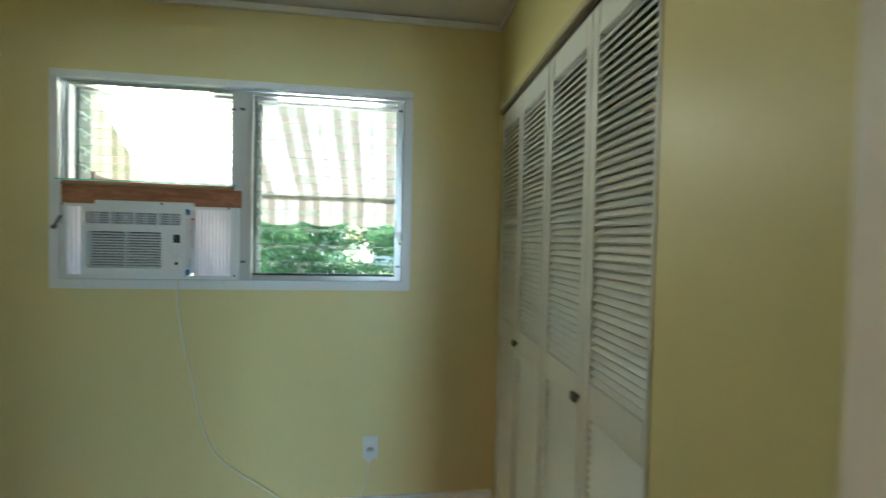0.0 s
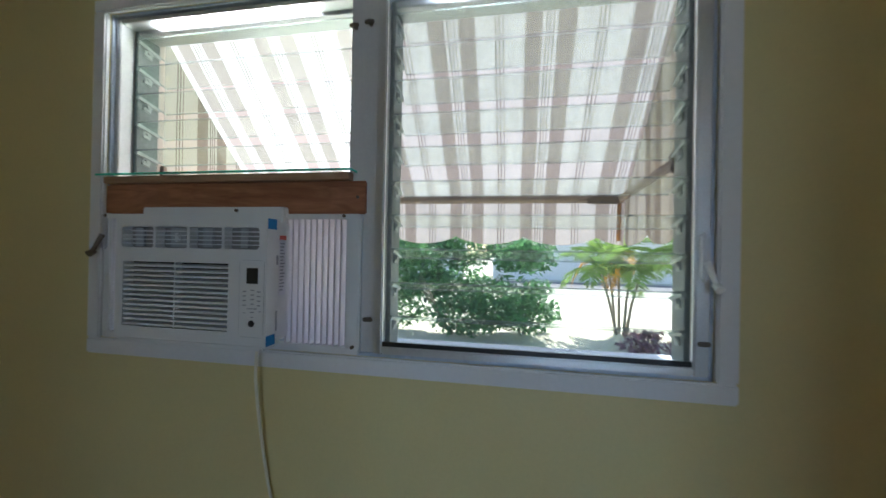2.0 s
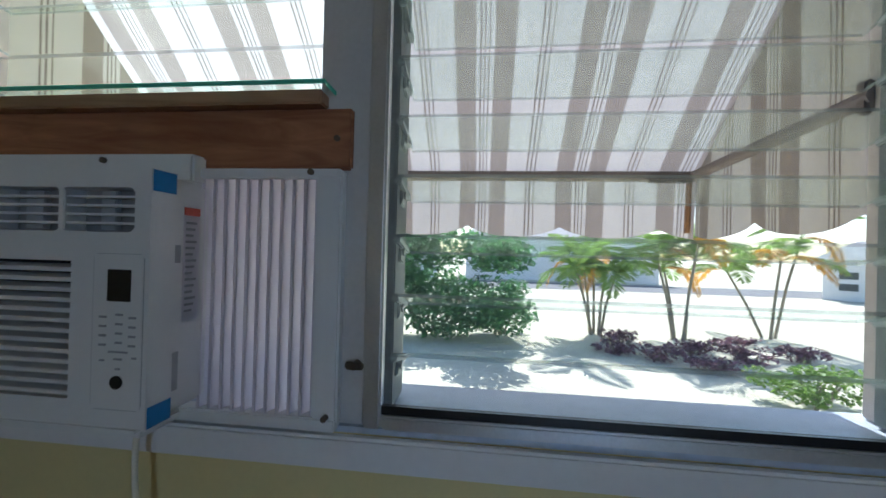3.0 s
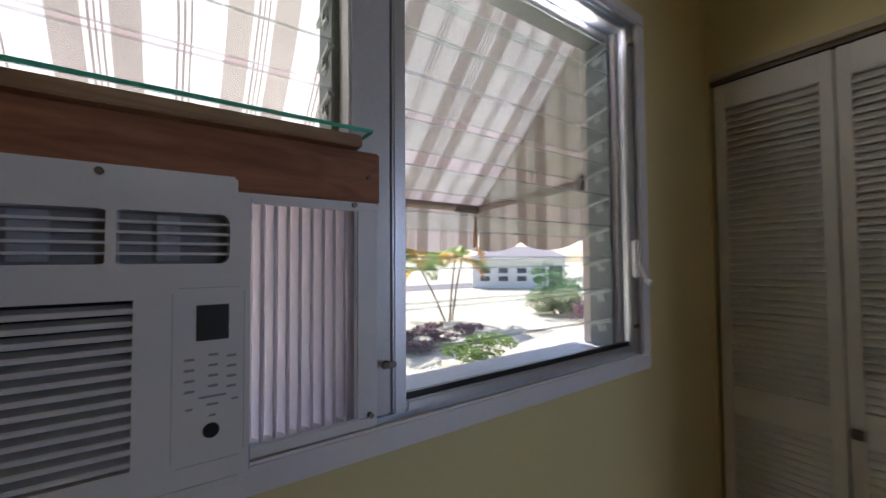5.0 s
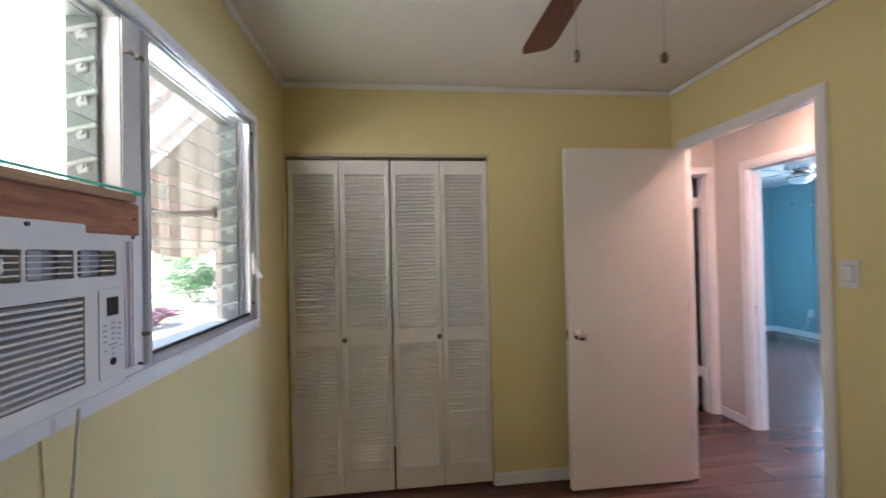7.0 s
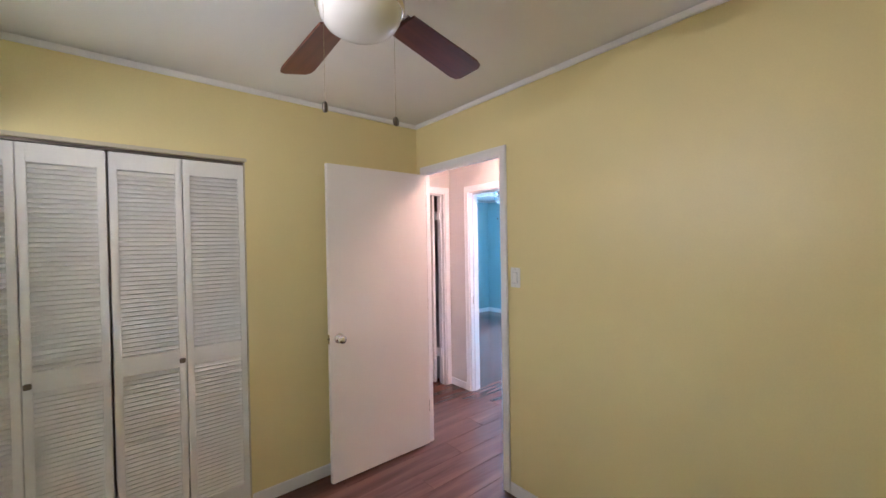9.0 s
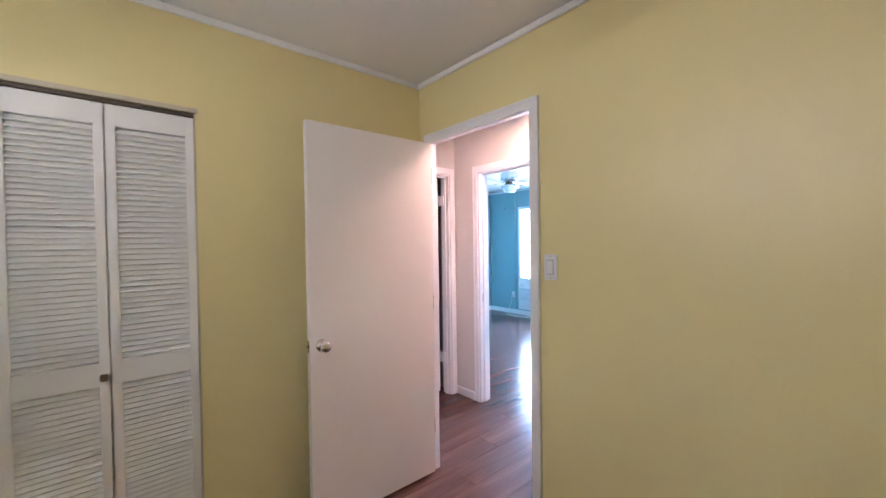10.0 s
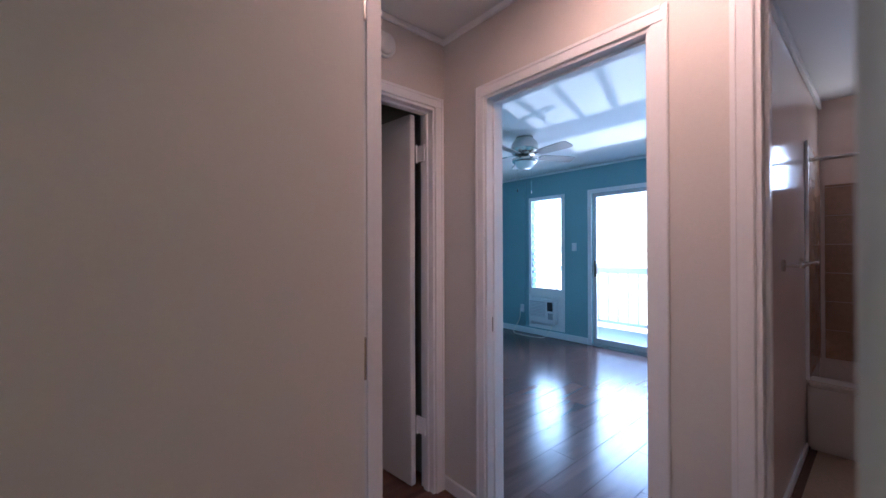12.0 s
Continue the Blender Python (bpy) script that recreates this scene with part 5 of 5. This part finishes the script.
def frond_mesh(name, length, mat, seed, droop):
    """A feather palm leaf: an arched midrib with leaflets on both sides."""
    rnd = random.Random(seed)
    bm = bmesh.new()
    pts = []
    for k in range(13):
        t = k / 12
        pts.append(Vector((length * (t * 0.85), 0, length * (0.75 * t - droop * t * t))))
    for k in range(12):
        rod(bm, pts[k], pts[k + 1], 0.014 * (1 - k / 14), 0.014 * (1 - (k + 1) / 14), 5)
    for k in range(3, 37):
        t = k / 37
        i = min(int(t * 12), 11)
        p = pts[i].lerp(pts[i + 1], t * 12 - i)
        d = (pts[i + 1] - pts[i]).normalized()
        ll = length * 0.34 * math.sin(math.pi * (0.15 + 0.8 * t)) * rnd.uniform(0.85, 1.1)
        for s in (-1, 1):
            tip = p + d * ll * 0.55 + Vector((0, s * ll * 0.8, -ll * rnd.uniform(0.1, 0.4)))
            w = d * 0.03
            mid = p.lerp(tip, 0.5) + Vector((0, 0, 0.02))
            bm.faces.new([bm.verts.new(c) for c in (p, mid - w, tip, mid + w)])
    return mesh_of(name, bm, mat)


FRONDS = [frond_mesh("frond", 1.9, PALM, 31, 0.62), frond_mesh("frond", 1.7, PALM, 32, 0.8), frond_mesh("frond", 1.7, YELLOWPALM, 33, 1.0)]


def palm(at, stems, height, seed, label):
    rnd = random.Random(seed)
    ob = thing("palm_tree", (at[0], at[1], GROUND), label, "palm tree", group="garden palms")
    for s in range(stems):
        a = 6.28 * s / stems + rnd.uniform(-0.3, 0.3)
        lean = rnd.uniform(0.25, 1.1)
        h = height * rnd.uniform(0.8, 1.35)
        foot = Vector((at[0] + 0.18 * math.cos(a), at[1] + 0.18 * math.sin(a), GROUND - 0.02))
        top = foot + Vector((lean * math.cos(a), lean * math.sin(a), h))
        mid = foot.lerp(top, 0.5) - Vector((0.06 * math.cos(a), 0.06 * math.sin(a), 0))
        bm = bmesh.new()
        rod(bm, foot, mid, 0.05, 0.042, 9)
        rod(bm, mid, top, 0.042, 0.034, 9)
        part("trunk", bm, TRUNK, ob, "slender ringed trunk")
        for k in range(7):
            f = FRONDS[2] if rnd.random() < 0.14 else FRONDS[k % 2]
            o = part("frond", f, PALM, ob)
            o.matrix_parent_inverse = ob.matrix_basis.inverted()
            o.matrix_basis = Matrix.Translation(top) @ Euler((0, rnd.uniform(-0.5, 0.55), 6.28 * k / 7 + rnd.uniform(-0.3, 0.3))).to_matrix().to_4x4()


palm((2.5, 14.9), 5, 2.3, 41, "clump of slender garden palms with yellowing fronds")
palm((5.0, 14.7), 4, 2.6, 42, "clump of thin leaning palms with arching fronds")
palm((8.2, 15.6), 3, 2.6, 44, "clump of green feather palms near the street")


def pale_tree(at, height, seed, label):
    """A smooth grey trunk that forks again and again, with leaf clumps at the tips."""
    rnd = random.Random(seed)
    ob = thing("garden_tree", (at[0], at[1], GROUND), label, "tree")
    trunk, limbs, tips = bmesh.new(), bmesh.new(), []
    foot = Vector((at[0], at[1], GROUND - 0.03))
    fork = foot + Vector((0.12, -0.05, height * 0.3))
    rod(trunk, foot, fork, 0.15, 0.11, 10)

    def grow(base, heading, length, radius, depth):
        tip = base + heading * length
        rod(limbs, base, tip, radius, radius * 0.7, 8)
        if depth == 0:
            tips.append(tip)
            return
        for k in range(3 if depth > 1 else 2):
            turn = Vector((rnd.uniform(-1, 1), rnd.uniform(-1, 1), rnd.uniform(-0.1, 0.5)))
            grow(tip, (heading + turn * 0.75).normalized(), length * rnd.uniform(0.6, 0.85), radius * 0.68, depth - 1)

    for k in range(3):
        a = 2.1 * k + 0.4
        grow(fork, Vector((0.8 * math.cos(a), 0.8 * math.sin(a), 0.9)).normalized(), height * 0.24, 0.08, 3)
    part("trunk", trunk, PALEBARK, ob)
    part("limb", limbs, PALEBARK, ob)
    crown = bmesh.new()
    for tip in tips:
        for _ in range(11):
            d = Vector((rnd.gauss(0, 1), rnd.gauss(0, 1), rnd.uniform(-0.2, 1))).normalized()
            q = d.to_track_quat("X", "Z").to_matrix()
            n = rnd.uniform(0.20, 0.34)
            crown.faces.new([crown.verts.new(tip + q @ Vector(c)) for c in ((0.02, 0, 0), (n * 0.5, -n * 0.16, 0.02), (n, 0, -0.03), (n * 0.5, n * 0.16, 0.02))])
    part("crown", crown, PALELEAF, ob)


pale_tree((13.5, 7.2), 4.2, 61, "pale barked forking garden tree with sparse leaves")


def house(x, y, w, d, h, turn, label, rows, cols):
    ob = thing("house", (x, y, GROUND), label, "house", turn=turn)
    part("wall", blk(-w / 2, w / 2, -d / 2, d / 2, -0.05, h), FARWALL, ob, local=True)
    bm = bmesh.new()
    e, r = 0.5, 1.3
    a = [bm.verts.new(c) for c in ((-w / 2 - e, -d / 2 - e, h), (w / 2 + e, -d / 2 - e, h), (w / 2 + e, d / 2 + e, h), (-w / 2 - e, d / 2 + e, h), (-w / 2 + 1.5, 0, h + r), (w / 2 - 1.5, 0, h + r))]
    for f in ((0, 1, 5, 4), (1, 2, 5), (2, 3, 4, 5), (3, 0, 4), (3, 2, 1, 0)):
        bm.faces.new([a[i] for i in f])
    part("roof", bm, ROOFING, ob, local=True)
    for i in range(cols):
        for j in range(rows):
            cx = -w * 0.36 + w * 0.6 * i / max(cols - 1, 1)
            cz = 0.9 + j * 0.75
            wn_ = part("window", blk(cx - 0.52, cx + 0.52, -d / 2 - 0.05, -d / 2 + 0.02, cz - 0.3, cz + 0.3), TRIM, ob, local=True)
            part("pane", blk(cx - 0.44, cx + 0.44, -d / 2 - 0.06, -d / 2 - 0.04, cz - 0.23, cz + 0.23), DARKPANE, wn_, local=True)
    if cols:
        part("door", blk(w * 0.33, w * 0.33 + 1.2, -d / 2 - 0.03, -d / 2 + 0.02, 0, 2.1), DARKPANE, ob, "dark doorway", local=True)


house(26.5, 29.5, 8.5, 6, 2.7, -42, "white single storey house with dark windows", 2, 4)
house(6.0, 43.0, 18, 7, 4.2, 0, "long white house wall across the street", 0, 0)
house(-14.0, 41.0, 16, 7, 4.2, 5, "pale house behind the shrubs", 0, 0)

# ---- floor planks, last ----
fl = thing("floor", (0, 0, 0), "reddish brown laminate plank floor", "floor", "structure")
bm = bmesh.new()
for b in ((XW, XC + 0.7, -0.02, WY), (-1.8, HX + 0.1, HY - 0.05, -0.021), (-0.5, BX + 0.1, BY, HY - 0.051), (HX + 0.101, 2.3, HB + 0.11, 0.65)):
    box(bm, b[0], b[1], b[2], b[3], -0.1, -0.013)
part("underlay", bm, GAPSHADE, fl)
PW, PL = 0.19, 1.215
PLANK = mesh_of("plank", blk(0.0006, PW - 0.0006, 0.0006, PL - 0.0006, -0.012, 0.0, 0.0012), LAMINATE)
CUTS = {}
row = 0
x = XW
while x < BX:
    y_end = WY if x < XC + 0.5 else (0.6 if x < 2.1 else HB + 0.1)
    y_start = BY if x + PW > -0.5 else (HY - 0.05 if x > -1.95 else -0.02)
    y = y_start - (0.41 * row) % PL
    while y < y_end:
        a, b = max(y, y_start), min(y + PL, y_end)
        if b - a > 0.03:
            key = round(b - a, 3)
            if key >= PL - 0.002:
                me = PLANK
            else:
                if key not in CUTS:
                    CUTS[key] = mesh_of("plank", blk(0.0006, PW - 0.0006, 0.0006, key - 0.0006, -0.012, 0.0, 0.0012), LAMINATE)
                me = CUTS[key]
            p = part("plank", me, LAMINATE, fl)
            p.location = (x, a, 0)
        y += PL
    row += 1
    x += PW
